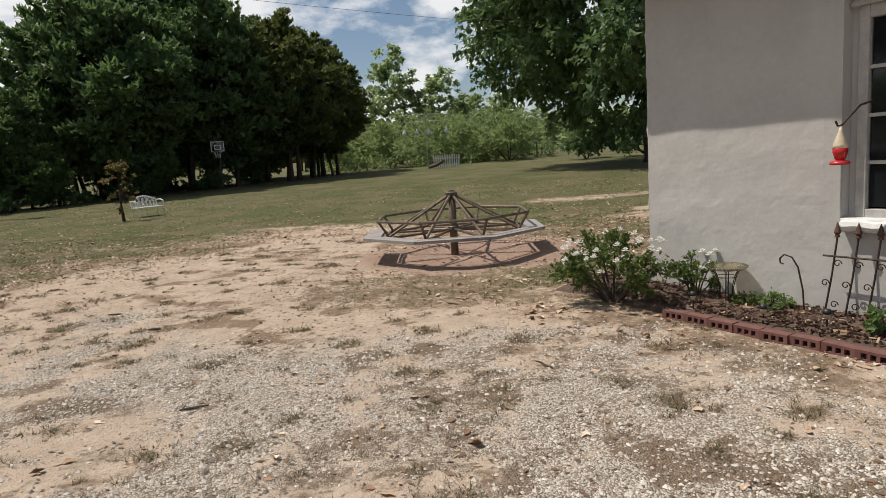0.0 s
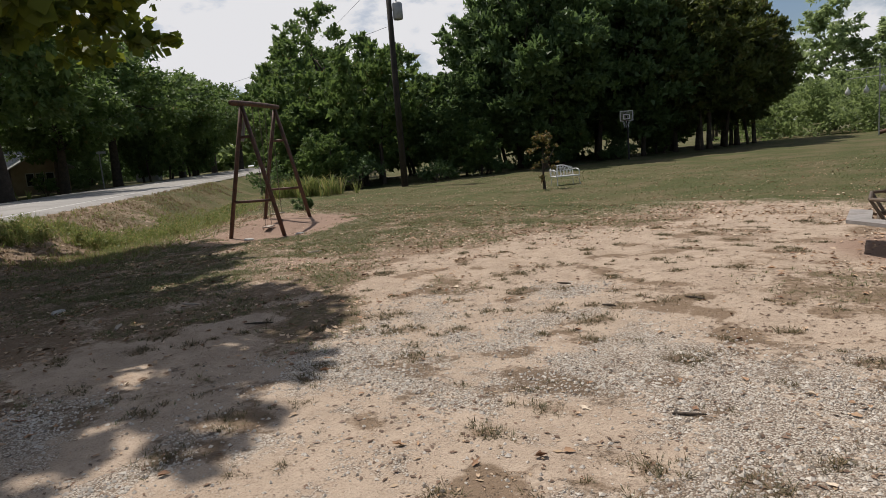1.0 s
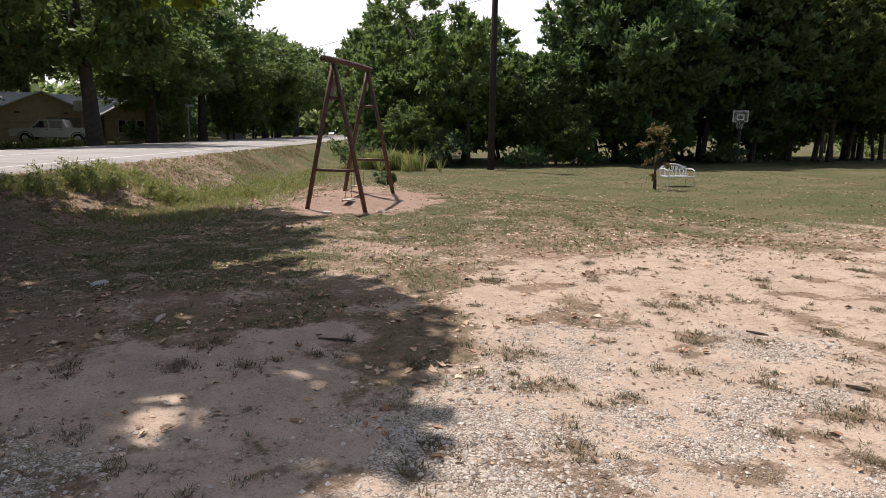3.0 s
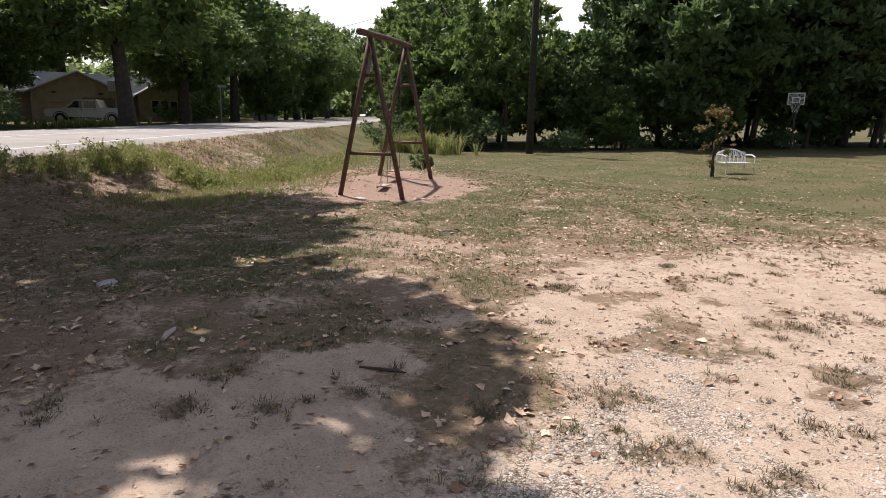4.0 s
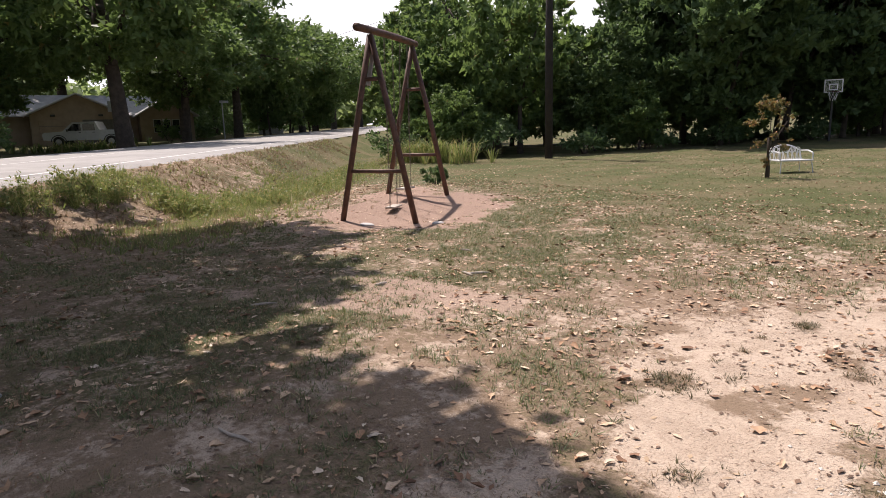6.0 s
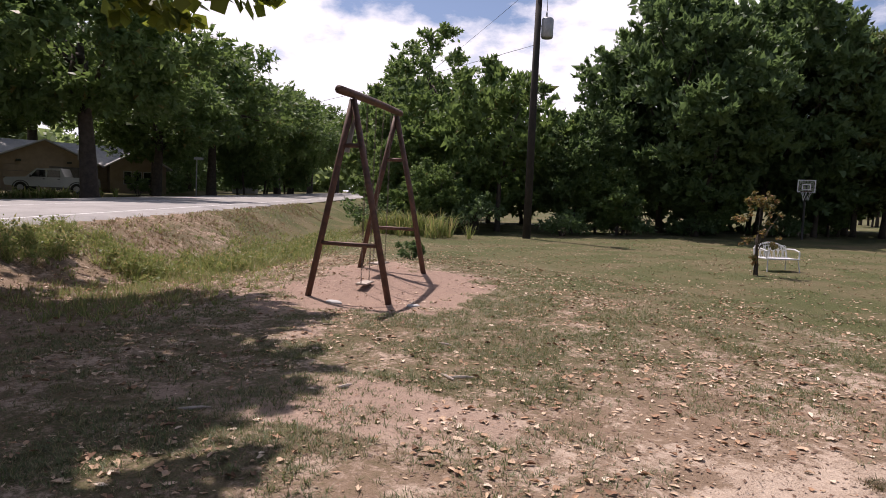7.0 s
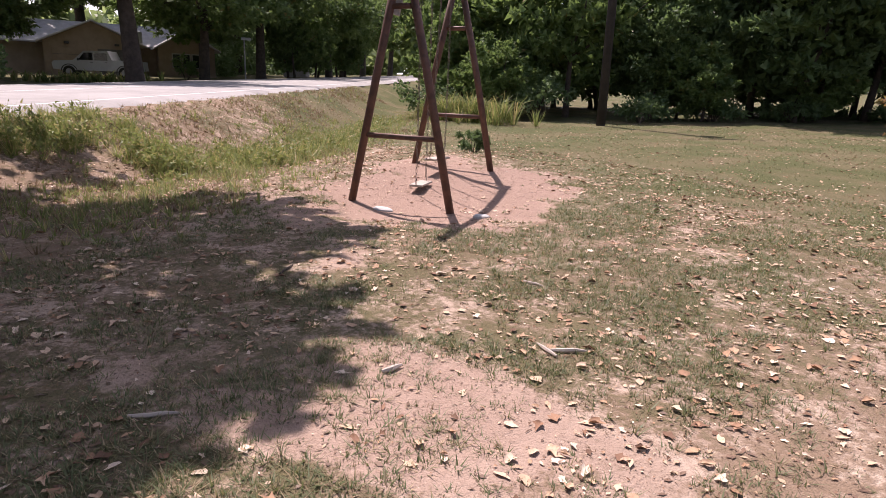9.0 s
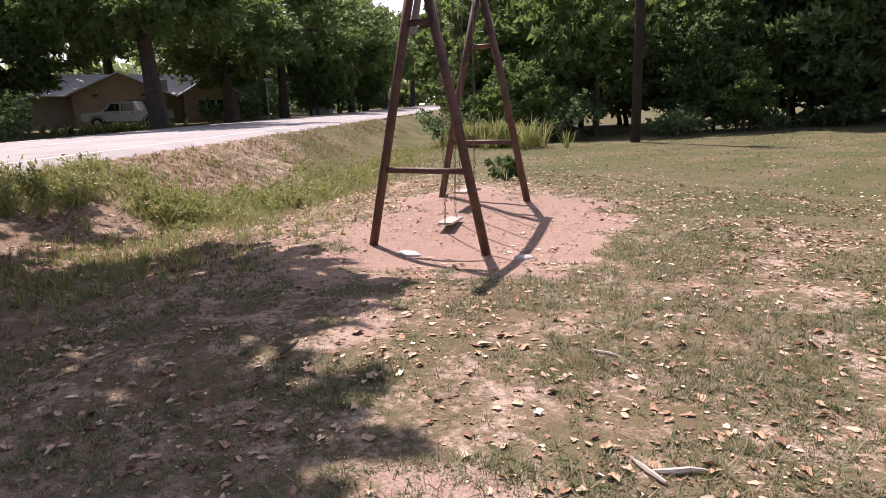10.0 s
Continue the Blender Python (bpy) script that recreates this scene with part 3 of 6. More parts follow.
# ---- trees ----
def leaf_cloud(name, rng, centres, radii, count, size, material, flat=0.75, droop=0.15, aspect=0.5, slim=False):
    """Many small single leaves, most along twigs that reach out from each clump, the rest loose."""
    centres, radii = np.array(centres), np.array(radii)
    twigs = 7
    out = centres - centres.mean(0)
    out /= np.linalg.norm(out, axis=1)[:, None] + 1e-6
    reach = out[:, None] * 0.75 + rng.normal(size=(len(centres), twigs, 3)) * 0.55 + np.array((0, 0, 0.3 - droop))
    reach /= np.linalg.norm(reach, axis=2)[..., None]
    pick = rng.choice(len(centres), count, p=radii ** 2 / np.sum(radii ** 2))
    twig = reach[pick, rng.integers(0, twigs, count)]
    R = radii[pick][:, None]
    d = rng.normal(size=(count, 3))
    d /= np.linalg.norm(d, axis=1)[:, None]
    side = d - twig * np.sum(d * twig, axis=1)[:, None]
    side /= np.linalg.norm(side, axis=1)[:, None] + 1e-6
    s = rng.random((count, 1)) ** 0.8
    on_twig = twig * (s * 1.5 - 0.25) * R + side * R * 0.34 * (1.12 - s) * rng.random((count, 1)) ** 0.5
    loose = d * R * (0.3 + 0.75 * rng.random((count, 1)) ** 0.6)
    free = rng.random((count, 1)) < 0.24
    at = centres[pick] + np.where(free, loose, on_twig) * np.array((1, 1, flat))
    along = np.where(free, d * 0.6, twig * 0.6 + side * 0.5) + rng.normal(size=(count, 3)) * 0.4 + np.array((0, 0, -droop))
    along /= np.linalg.norm(along, axis=1)[:, None]
    nor = rng.normal(size=(count, 3)) * 0.7 + np.array((0, 0, 0.8))
    wide = np.cross(along, nor)
    wide /= np.linalg.norm(wide, axis=1)[:, None] + 1e-9
    L = size * (0.6 + 0.8 * rng.random(count))[:, None]
    W = L * aspect * 0.5
    if slim:
        v = np.stack([at - along * L * 0.4 - wide * W, at - along * L * 0.4 + wide * W, at + along * L * 0.6], 1).reshape(-1, 3)
        return tris_mesh(name, v, material)
    v = np.stack([at - along * L * 0.5, at - wide * W + along * L * 0.05, at + along * L * 0.5 + np.cross(wide, along) * L * 0.12, at + wide * W + along * L * 0.05], 1).reshape(-1, 3)
    return quads_mesh(name, v, material)


def quads_mesh(name, v, material):
    n = len(v) // 4
    me = bpy.data.meshes.new(name)
    me.vertices.add(len(v))
    me.vertices.foreach_set("co", v.astype(np.float32).ravel())
    me.loops.add(len(v))
    me.loops.foreach_set("vertex_index", np.arange(len(v), dtype=np.int32))
    me.polygons.add(n)
    me.polygons.foreach_set("loop_start", np.arange(0, 4 * n, 4, dtype=np.int32))
    me.update(calc_edges=True)
    me.materials.append(material)
    return me


def tris_mesh(name, v, material):
    n = len(v) // 3
    me = bpy.data.meshes.new(name)
    me.vertices.add(len(v))
    me.vertices.foreach_set("co", v.astype(np.float32).ravel())
    me.loops.add(len(v))
    me.loops.foreach_set("vertex_index", np.arange(len(v), dtype=np.int32))
    me.polygons.add(n)
    me.polygons.foreach_set("loop_start", np.arange(0, 3 * n, 3, dtype=np.int32))
    me.update(calc_edges=True)
    me.materials.append(material)
    return me


def make_tree(at, tall, wide, base, trunk_r, label, leaf, seed, clumps=70, leaves=20000, size=0.24, stems=1, name="tree", flat=0.75, droop=0.15, top=0.62, group="", aspect=0.5, keep=None, slim=False, shift=(0.0, 0.0)):
    """A tapered trunk with limbs, and a crown of leaf clumps from base to tall, wide across its radius."""
    rng = np.random.default_rng(seed)
    rnd = random.Random(seed)
    ob = thing(name, at, label, "tree", group)
    mid, half = (tall + base) / 2, (tall - base) / 2
    cs, rs = [], []
    while len(cs) < clumps:
        d = rng.normal(size=3)
        d /= np.linalg.norm(d)
        q = 0.42 + 0.58 * rng.random() ** 0.5
        k = 1.0 + (vnoise(np.array(d[0] * 2.3 + seed), np.array(d[1] * 2.3 + d[2] * 1.7), seed) - 0.5) * 0.55
        z = d[2] * q * half * k
        taper = 1.0 - 0.30 * max(0.0, z / half) if z > 0 else 1.0 - (1 - top) * (-z / half) ** 2
        spot = (d[0] * q * wide * k * taper * 0.9 + shift[0], d[1] * q * wide * k * taper * 0.9 + shift[1], mid + z * 0.92)
        if keep and not keep(spot):
            continue
        cs.append(spot)
        rs.append((0.45 + 0.75 * rng.random() if keep else wide * (0.10 + 0.12 * rng.random())))
    b = Build()
    for st in range(stems):
        a = rnd.uniform(0, 6.28)
        o = Vector((math.cos(a), math.sin(a), 0)) * (0.0 if stems == 1 else rnd.uniform(0.3, 0.55) * wide * (0.7 if tall > 3 else 0.12))
        up = base + half * (0.9 if stems == 1 else 0.7)
        bend = Vector((rnd.uniform(-1, 1), rnd.uniform(-1, 1), 0)) * 0.05 * tall
        pts = [o + Vector((0, 0, -0.15)), o + Vector((0, 0, 0.25)), o * 1.05 + bend * 0.3 + Vector((0, 0, up * 0.35)), o * 1.1 + bend * 0.7 + Vector((0, 0, up * 0.7)), o * 1.1 + bend + Vector((0, 0, up))]
        rr = trunk_r * (1.0 if stems == 1 else rnd.uniform(0.45, 0.8))
        b.tube(pts, [rr * 1.45, rr * 1.1, rr * 0.9, rr * 0.7, rr * 0.35], 9, wobble=0.1, rng=rnd)
        for i in range(9 if stems == 1 else 3):
            c = Vector(cs[rnd.randrange(len(cs))])
            z0 = rnd.uniform(0.45, 0.95)
            s0 = pts[2].lerp(pts[4], max(0.0, z0 * 1.4 - 0.4))
            m = s0.lerp(c, 0.5) + Vector((0, 0, 0.08 * tall * rnd.uniform(-0.3, 1)))
            b.tube([s0, m, c], [rr * 0.5, rr * 0.3, rr * 0.08], 6)
    part("trunk", b, M_BARK, ob, smooth=True)
    part("crown", leaf_cloud("crown", rng, cs, rs, leaves, size, leaf, flat, droop, aspect, slim), leaf, ob)
    return ob


def stand(x, y):
    return (x, y, ground_at(x, y))


def again(ob, x, y, scale=1.0, turn=0.0, tall=1.0):
    return copy_thing(ob, Matrix.Translation(stand(x, y)) @ Matrix.Rotation(radians(turn), 4, "Z") @ Matrix.Diagonal((scale, scale, scale * tall, 1)))


# shade tree beside the drive, its crown reaching over the camera's way
SHADE_AT = stand(-11.0, -0.6)
SHADE_OUT = [(-28.0, 2.4), (-20.5, 5.6), (-17.4, 6.5), (-16.0, 8.0), (-14.3, 8.4), (-12.2, 7.5), (-10.2, 6.75), (-9.3, 5.6), (-8.2, 5.2), (-7.5, 6.0), (-6.5, 6.2), (-5.7, 6.0), (-5.2, 5.4), (-4.7, 4.6), (-4.1, 4.3), (-3.2, 3.8), (-3.2, 3.2), (-3.5, 2.6), (-3.1, 2.2), (-2.9, 1.0), (-3.2, -3.0), (-10.0, -8.0), (-20.0, -8.0)]


def shade_limit(p):
    """Keeps the boughs over the ground that they shade at noon."""
    x, y = SHADE_AT[0] + p[0] + 0.534 * p[2], SHADE_AT[1] + p[1] - 0.057 * p[2]
    return inside(SHADE_OUT, np.array(x), np.array(y)) > 0.95


SHADE = make_tree(SHADE_AT, 11.0, 13.5, 3.9, 0.40, "broad-leaved shade tree with a spreading crown beside the drive", M_LEAF_SYC, 11, 540, 64000, 0.31, name="shade_tree", flat=0.5, top=0.98, aspect=0.85, keep=shade_limit)

# dark row at the back of the lawn
BACK = "dense dark green tree in a row behind the lawn"
ROW_A = make_tree(stand(-24.0, 32.6), 13.0, 5.4, 0.3, 0.24, BACK, M_LEAF_OAK, 21, 300, 37000, 0.32, slim=True, droop=-0.35, flat=0.65, aspect=0.75, stems=3, group="trees behind the lawn")
ROW_B = make_tree(stand(-18.8, 42.0), 11.3, 4.7, 1.3, 0.2, "dark olive tree with thin stems behind the lawn", M_LEAF_OLIVE, 22, 280, 40000, 0.30, slim=True, droop=-0.35, flat=0.65, aspect=0.75, stems=5, group="trees behind the lawn")
ROW_C = make_tree(stand(-29.3, 24.4), 8.2, 4.1, 0.3, 0.2, "round bright green tree behind the utility pole", M_LEAF_LIGHT, 23, 210, 22000, 0.30, slim=True, droop=-0.35, flat=0.65, aspect=0.75, stems=2, group="trees behind the lawn")
for x, y, sc, turn, tall in ((-21.6, 38.0, 1.0, 70, 1.0), (-27.3, 35.0, 0.9, 200, 1.0), (-26.0, 39.5, 1.05, 300, 1.0), (-22.0, 45.5, 0.95, 140, 1.0), (-26.2, 27.6, 0.5, 100, 0.95)):
    again(ROW_A, x, y, sc, turn, tall)
for x, y, sc, turn, tall in ((-17.4, 46.5, 0.85, 80, 1.0), (-18.0, 48.5, 0.95, 200, 1.0)):
    again(ROW_B, x, y, sc, turn, tall)
for x, y, sc, turn, tall in ((-33.0, 22.6, 0.88, 60, 1.0), (-35.0, 28.5, 0.95, 190, 1.1), (-31.5, 20.4, 0.55, 10, 0.9), (-40.5, 25.8, 0.9, 250, 1.15), (-47.0, 31.0, 1.2, 130, 1.15), (-56.0, 36.5, 1.4, 40, 1.15), (-24.5, 27.5, 0.45, 75, 0.9), (-28.0, 19.8, 0.42, 15, 0.9), (-22.5, 33.0, 0.42, 240, 0.9), (-33.5, 32.0, 0.9, 310, 0.9), (-29.0, 42.0, 0.9, 120, 0.9), (-21.0, 41.5, 0.5, 33, 1.0), (-24.0, 50.0, 0.9, 200, 0.9)):
    again(ROW_C, x, y, sc, turn, tall)
TALL = make_tree(stand(-41.0, 28.6), 13.6, 3.3, 4.5, 0.2, "tall thin tree rising over the row", M_LEAF_LIGHT, 27, 110, 9000, 0.30, group="trees behind the lawn")

# trees far off beyond the lawn, distance haze painted into their pale leaf colour
FAR = make_tree(stand(-19.0, 73.5), 13.5, 3.4, 2.0, 0.2, "slender green tree far beyond the lawn, paled by painted haze", M_LEAF_HAZE_PALE, 31, 150, 6500, 0.40, slim=True, aspect=0.7, stems=2, group="trees beyond the lawn")
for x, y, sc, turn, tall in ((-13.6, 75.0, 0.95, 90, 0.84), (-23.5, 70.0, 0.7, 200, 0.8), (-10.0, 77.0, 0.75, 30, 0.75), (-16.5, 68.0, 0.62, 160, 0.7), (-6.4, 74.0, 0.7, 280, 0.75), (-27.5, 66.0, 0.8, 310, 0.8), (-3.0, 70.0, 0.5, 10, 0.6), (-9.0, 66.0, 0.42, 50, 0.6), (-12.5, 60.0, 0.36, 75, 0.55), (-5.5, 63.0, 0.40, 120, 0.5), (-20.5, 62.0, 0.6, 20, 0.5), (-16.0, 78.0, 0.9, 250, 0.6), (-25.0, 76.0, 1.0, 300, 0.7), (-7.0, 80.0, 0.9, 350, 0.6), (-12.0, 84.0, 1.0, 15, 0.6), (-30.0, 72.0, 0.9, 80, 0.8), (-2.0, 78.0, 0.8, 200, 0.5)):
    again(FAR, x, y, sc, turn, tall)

# big tree behind the house corner
PECAN = make_tree(stand(5.3, 36.5), 14.5, 8.2, 1.7, 0.42, "large dark spreading tree with drooping boughs on the lawn", M_LEAF_OAK, 41, 330, 62000, 0.30, slim=True, aspect=0.75, flat=0.8, droop=0.5, top=0.9, shift=(-1.9, -0.8))

# trees across the road
ACROSS = make_tree(stand(-46.5, 8.9), 14.0, 7.4, 4.3, 0.44, "big dark tree beside a driveway across the road", M_LEAF_LIGHT, 51, 220, 23000, 0.40, slim=True, aspect=0.7, group="trees across the road")
for x, y, sc, turn, tall in ((-55.0, 1.0, 1.0, 80, 1.0), (-44.0, -5.5, 0.95, 160, 1.0), (-37.0, -13.0, 0.9, 20, 1.05), (-63.5, 20.5, 0.95, 240, 1.0), (-72.0, 30.0, 0.85, 300, 1.0), (-57.0, 14.6, 0.8, 120, 0.9), (-50.5, 1.5, 0.6, 33, 0.8), (-62.0, 15.5, 0.75, 77, 0.8), (-84.0, 36.5, 0.95, 45, 1.0), (-97.0, 45.0, 0.95, 200, 1.0), (-78.0, 18.0, 1.1, 330, 1.1), (-72.0, -2.0, 1.1, 10, 1.1), (-62.0, -12.0, 1.1, 95, 1.1), (-48.0, -18.0, 1.1, 220, 1.1), (-80.0, 8.0, 1.2, 60, 1.1), (-112.0, 57.0, 1.0, 150, 1.0), (-90.0, 25.0, 1.2, 100, 1.1)):
    again(ACROSS, x, y, sc, turn, tall)
for x, y, sc, turn, tall in ((-66.0, 24.5, 0.75, 0, 1.1), (-69.0, 26.5, 0.8, 120, 1.2), (-78.0, 34.5, 0.9, 240, 1.2), (-66.5, 46.0, 1.0, 60, 1.1), (-80.0, 57.0, 1.1, 70, 1.2), (-98.0, 70.0, 1.2, 30, 1.2), (-120.0, 78.0, 1.2, 170, 1.3)):
    again(ROW_C, x, y, sc, turn, tall)


def far_woods():
    """The far rim of woods all round, too far to count."""
    rng = np.random.default_rng(5)
    cs, rs = [], []
    for a in np.arange(50, 205, 0.55):
        r = 175 + 60 * rng.random() if 60 < a < 130 else 120 + 50 * rng.random()
        x, y = -6 + r * math.cos(radians(a)), 6 + r * math.sin(radians(a))
        s, u = road_st(x, y)
        if -ROAD_W - 6 < u < 6:
            continue
        z = ground_at(x, y)
        for k in range(3):
            cs.append((x + rng.normal() * 3, y + rng.normal() * 3, z + 0.6 + 2.6 * k + rng.random() * 2))
            rs.append(3.0 + 1.5 * rng.random())
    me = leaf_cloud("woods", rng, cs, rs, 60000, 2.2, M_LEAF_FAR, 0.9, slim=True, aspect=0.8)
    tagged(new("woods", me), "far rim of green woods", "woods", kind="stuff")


far_woods()


def thicket(name, places, leaves, size, material, seed, label):
    """Tangled undergrowth too dense to count, heaped round the given (x, y, spread, height)."""
    rng = np.random.default_rng(seed)
    cs, rs = [], []
    for x, y, spread_, tall in places:
        for k in range(int(9 * spread_)):
            px, py = x + rng.normal() * spread_ * 0.5, y + rng.normal() * spread_ * 0.5
            cs.append((px, py, ground_at(px, py) + tall * rng.random() * 0.85))
            rs.append(tall * (0.16 + 0.16 * rng.random()))
    tagged(new(name, leaf_cloud(name, rng, cs, rs, leaves, size, material, 0.9, -0.1, 0.6, True)), label, "undergrowth", kind="stuff")


def along_road(s0, s1, step, u):
    return [tuple(ROAD_AT + ROAD_D * s + ROAD_N * (u + 2.0 * math.sin(s))) for s in np.arange(s0, s1, step)]


thicket("thicket", [(x, y, 3.6, 5.0) for x, y in along_road(64, 150, 4.5, -23.0)] + [(-73, 17.5, 3.0, 4.0), (-77, 20.5, 3.0, 4.5), (-60.5, 0.5, 2.4, 3.6), (-62, -5, 3.0, 4.0), (-57, -3.5, 2.2, 3.2), (-51.5, 1.2, 1.5, 2.6)], 42000, 0.42, M_LEAF_OAK, 301, "dark tangled undergrowth across the road")
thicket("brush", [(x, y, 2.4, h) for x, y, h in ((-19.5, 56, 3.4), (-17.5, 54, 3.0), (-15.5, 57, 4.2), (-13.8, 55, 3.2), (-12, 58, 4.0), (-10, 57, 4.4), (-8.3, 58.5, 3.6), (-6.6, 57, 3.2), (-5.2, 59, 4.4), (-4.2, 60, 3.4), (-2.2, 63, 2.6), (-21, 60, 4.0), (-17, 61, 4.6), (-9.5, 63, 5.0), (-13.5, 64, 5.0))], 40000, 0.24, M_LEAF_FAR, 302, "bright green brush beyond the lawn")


def shrub(at, wide, tall, label, leaf, seed, leaves=1500, size=0.1, name="bush", group="", stems=6):
    rng = np.random.default_rng(seed)
    rnd = random.Random(seed)
    ob = thing(name, at, label, "bush", group)
    cs, rs = [], []
    for i in range(22):
        a, q = rng.random() * 6.28, rng.random() ** 0.5
        cs.append((math.cos(a) * q * wide * 0.8, math.sin(a) * q * wide * 0.8, tall * (0.25 + 0.6 * rng.random() * (1 - 0.4 * q))))
        rs.append(wide * (0.22 + 0.14 * rng.random()))
    b = Build()
    for i in range(stems):
        c = Vector(cs[i])
        b.tube([Vector((c.x * 0.1, c.y * 0.1, -0.04)), c * 0.5, c], [0.02 * wide + 0.006, 0.014 * wide + 0.004, 0.004], 5)
    part("woody_base", b, M_BARK, ob)
    part("foliage", leaf_cloud("foliage", rng, cs, rs, leaves, size, leaf, 0.8), leaf, ob)
    return ob


shrub(stand(-17.7, 12.1), 0.34, 0.55, "low round dark green bush behind the swings", M_LEAF_OAK, 61, 6500, 0.045)
shrub(stand(2.2, 47.0), 1.8, 2.0, "dark bush at the far edge of the lawn", M_LEAF_OAK, 62, 2200, 0.25, group="bushes by the field")
shrub(stand(6.5, 45.5), 2.6, 2.2, "wide dark bush at the far edge of the lawn", M_LEAF_OAK, 63, 2600, 0.25, group="bushes by the field")
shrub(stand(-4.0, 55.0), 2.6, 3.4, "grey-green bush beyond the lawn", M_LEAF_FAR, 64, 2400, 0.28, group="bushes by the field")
shrub(stand(-42.0, 1.0), 2.4, 2.6, "dark bush beside the road", M_LEAF_OAK, 65, 3000, 0.25, group="bushes across the road")
shrub(stand(-38.0, -3.2), 2.2, 2.4, "dark bush beside the road", M_LEAF_OAK, 66, 3000, 0.25, group="bushes across the road")
shrub(stand(-58.0, 13.5), 1.0, 2.0, "small yellow-green bush across the road", M_LEAF_LIGHT, 67, 1200, 0.22, group="bushes across the road")
for i, (x, y, w, h) in enumerate(((-24.6, 24.6, 1.3, 1.3), (-23.8, 28.0, 1.2, 1.0), (-22.6, 31.6, 1.2, 1.2), (-20.6, 36.5, 1.2, 1.1), (-30.5, 18.6, 1.6, 2.2), (-26.8, 21.2, 1.5, 1.9))):
    shrub(stand(x, y), w, h, "scrubby green undergrowth below the trees", M_LEAF_OAK, 70 + i, 1500, 0.17, name="undergrowth", group="undergrowth below the trees")

# young tree on the lawn
make_tree(stand(-12.48, 17.9), 2.05, 0.55, 0.30, 0.026, "sparse young tree with brownish leaves on the lawn", M_LEAF_SAP, 81, 40, 900, 0.085, stems=4, name="young_tree", flat=0.9)


# ---- the house at the corner ----
def house_corner():
    W, N = Vector((0.682, -0.731, 0)), Vector((-0.731, -0.682, 0))
    corner = Vector((1.60, 7.68, 0))
    m = Matrix((( *(W[:1]), -N.x, 0, corner.x), (W.y, -N.y, 0, corner.y), (0, 0, 1, 0), (0, 0, 0, 1)))
    ob = new("wall_yard")
    ob.empty_display_size = 0.1
    ob.matrix_basis = m
    tagged(ob, "grey stuccoed house wall with a deep window", "wall", kind="structure")
    # along the wall x, into the house y, up z
    b = Build()
    t, x0, x1, zs, zt = 0.30, 1.79, 3.3, 0.81, 2.50

    def slab(xa, xb, za, zb, ya=0.0, yb=t):
        b.box((xb - xa, yb - ya, zb - za), Matrix.Translation(((xa + xb) / 2, (ya + yb) / 2, (za + zb) / 2)))
    # uneven hand-laid plaster
    nx_, nz_ = 44, 84
    for i in range(nx_ + 1):
        for k in range(nz_ + 1):
            gx, gz = x0 * i / nx_, -0.2 + 3.35 * k / nz_
            edge = min(1.0, min(i, nx_ - i) / 3)
            b.v.append((gx, edge * float(0.017 * (fbm(np.array(gx * 2.1), np.array(gz * 2.6), 141) - 0.5) + 0.0045 * (fbm(np.array(gx * 9), np.array(gz * 11), 144, 2) - 0.5)) - 0.004 * edge, gz))
    b.f += [(i * (nz_ + 1) + k, (i + 1) * (nz_ + 1) + k, (i + 1) * (nz_ + 1) + k + 1, i * (nz_ + 1) + k + 1) for i in range(nx_) for k in range(nz_)]
    slab(0, x0, -0.2, 3.15, 0.02, t)
    slab(x0 - 0.012, x0, -0.2, 3.15, 0.0, 0.018)
    slab(x0, x1, -0.2, zs)
    slab(x0, x1, zt, 3.15)
    slab(x1, 8.0, -0.2, 3.15)
    part("stucco", b, M_STUCCO, ob)
    b = Build()
    b.box((t, 7.0, 3.2), Matrix.Translation((t / 2, 3.5 + t + 0.002, 1.4)))
    b.box((t, 7.0, 3.2), Matrix.Translation((8 - t / 2, 3.5 + t + 0.002, 1.4)))
    b.box((8.0, t, 3.2), Matrix.Translation((4, 7.0 + 1.5 * t + 0.004, 1.4)))
    part("side_walls", b, M_STUCCO, ob)
    # rough edge of the corner
    rnd = random.Random(4)
    b = Build()
    b.tube([(0.004 + rnd.uniform(-0.008, 0.006), 0.012, -0.1 + i * 0.09) for i in range(35)], [0.008 + rnd.uniform(0, 0.012) for _ in range(35)], 7)
    part("plaster_edge", b, M_STUCCO, ob, "chipped plaster edge")
    roof = new("roof_eave")
    roof.matrix_basis = m
    tagged(roof, "overhanging house roof with a plain eave", "roof", kind="structure")
    b = Build()
    b.prism([(-0.62, 3.16), (8.4, 3.16), (8.4, 3.30), (-0.62, 3.30)], 8.24, Matrix.Translation((0, -0.565, 0)))
    part("fascia", b, M_ROOF, roof)
    win = new("window_1")
    win.matrix_basis = m
    tagged(win, "deep-set dark sash window with a white sill", "window", kind="structure")
    fr = Build()
    y = 0.115
    fx, ft = x0 + 0.055, zt - 0.14
    for xa, xb, za, zb in ((fx, fx + 0.07, zs, ft), (x1 - 0.13, x1, zs, ft), (fx + 0.07, x1 - 0.13, ft - 0.09, ft), (fx + 0.07, x1 - 0.13, zs, zs + 0.08)):
        fr.box((xb - xa, 0.07, zb - za), Matrix.Translation(((xa + xb) / 2, y + 0.02, (za + zb) / 2)), 0.006)
    part("window_frame", fr, M_FRAME, win)
    back = Build()
    for xa, xb, za, zb in ((x0 + 0.001, fx - 0.002, zs, zt - 0.001), (fx, x1 - 0.001, ft + 0.002, zt - 0.001)):
        back.box((xb - xa, 0.05, zb - za), Matrix.Translation(((xa + xb) / 2, y + 0.04, (za + zb) / 2)))
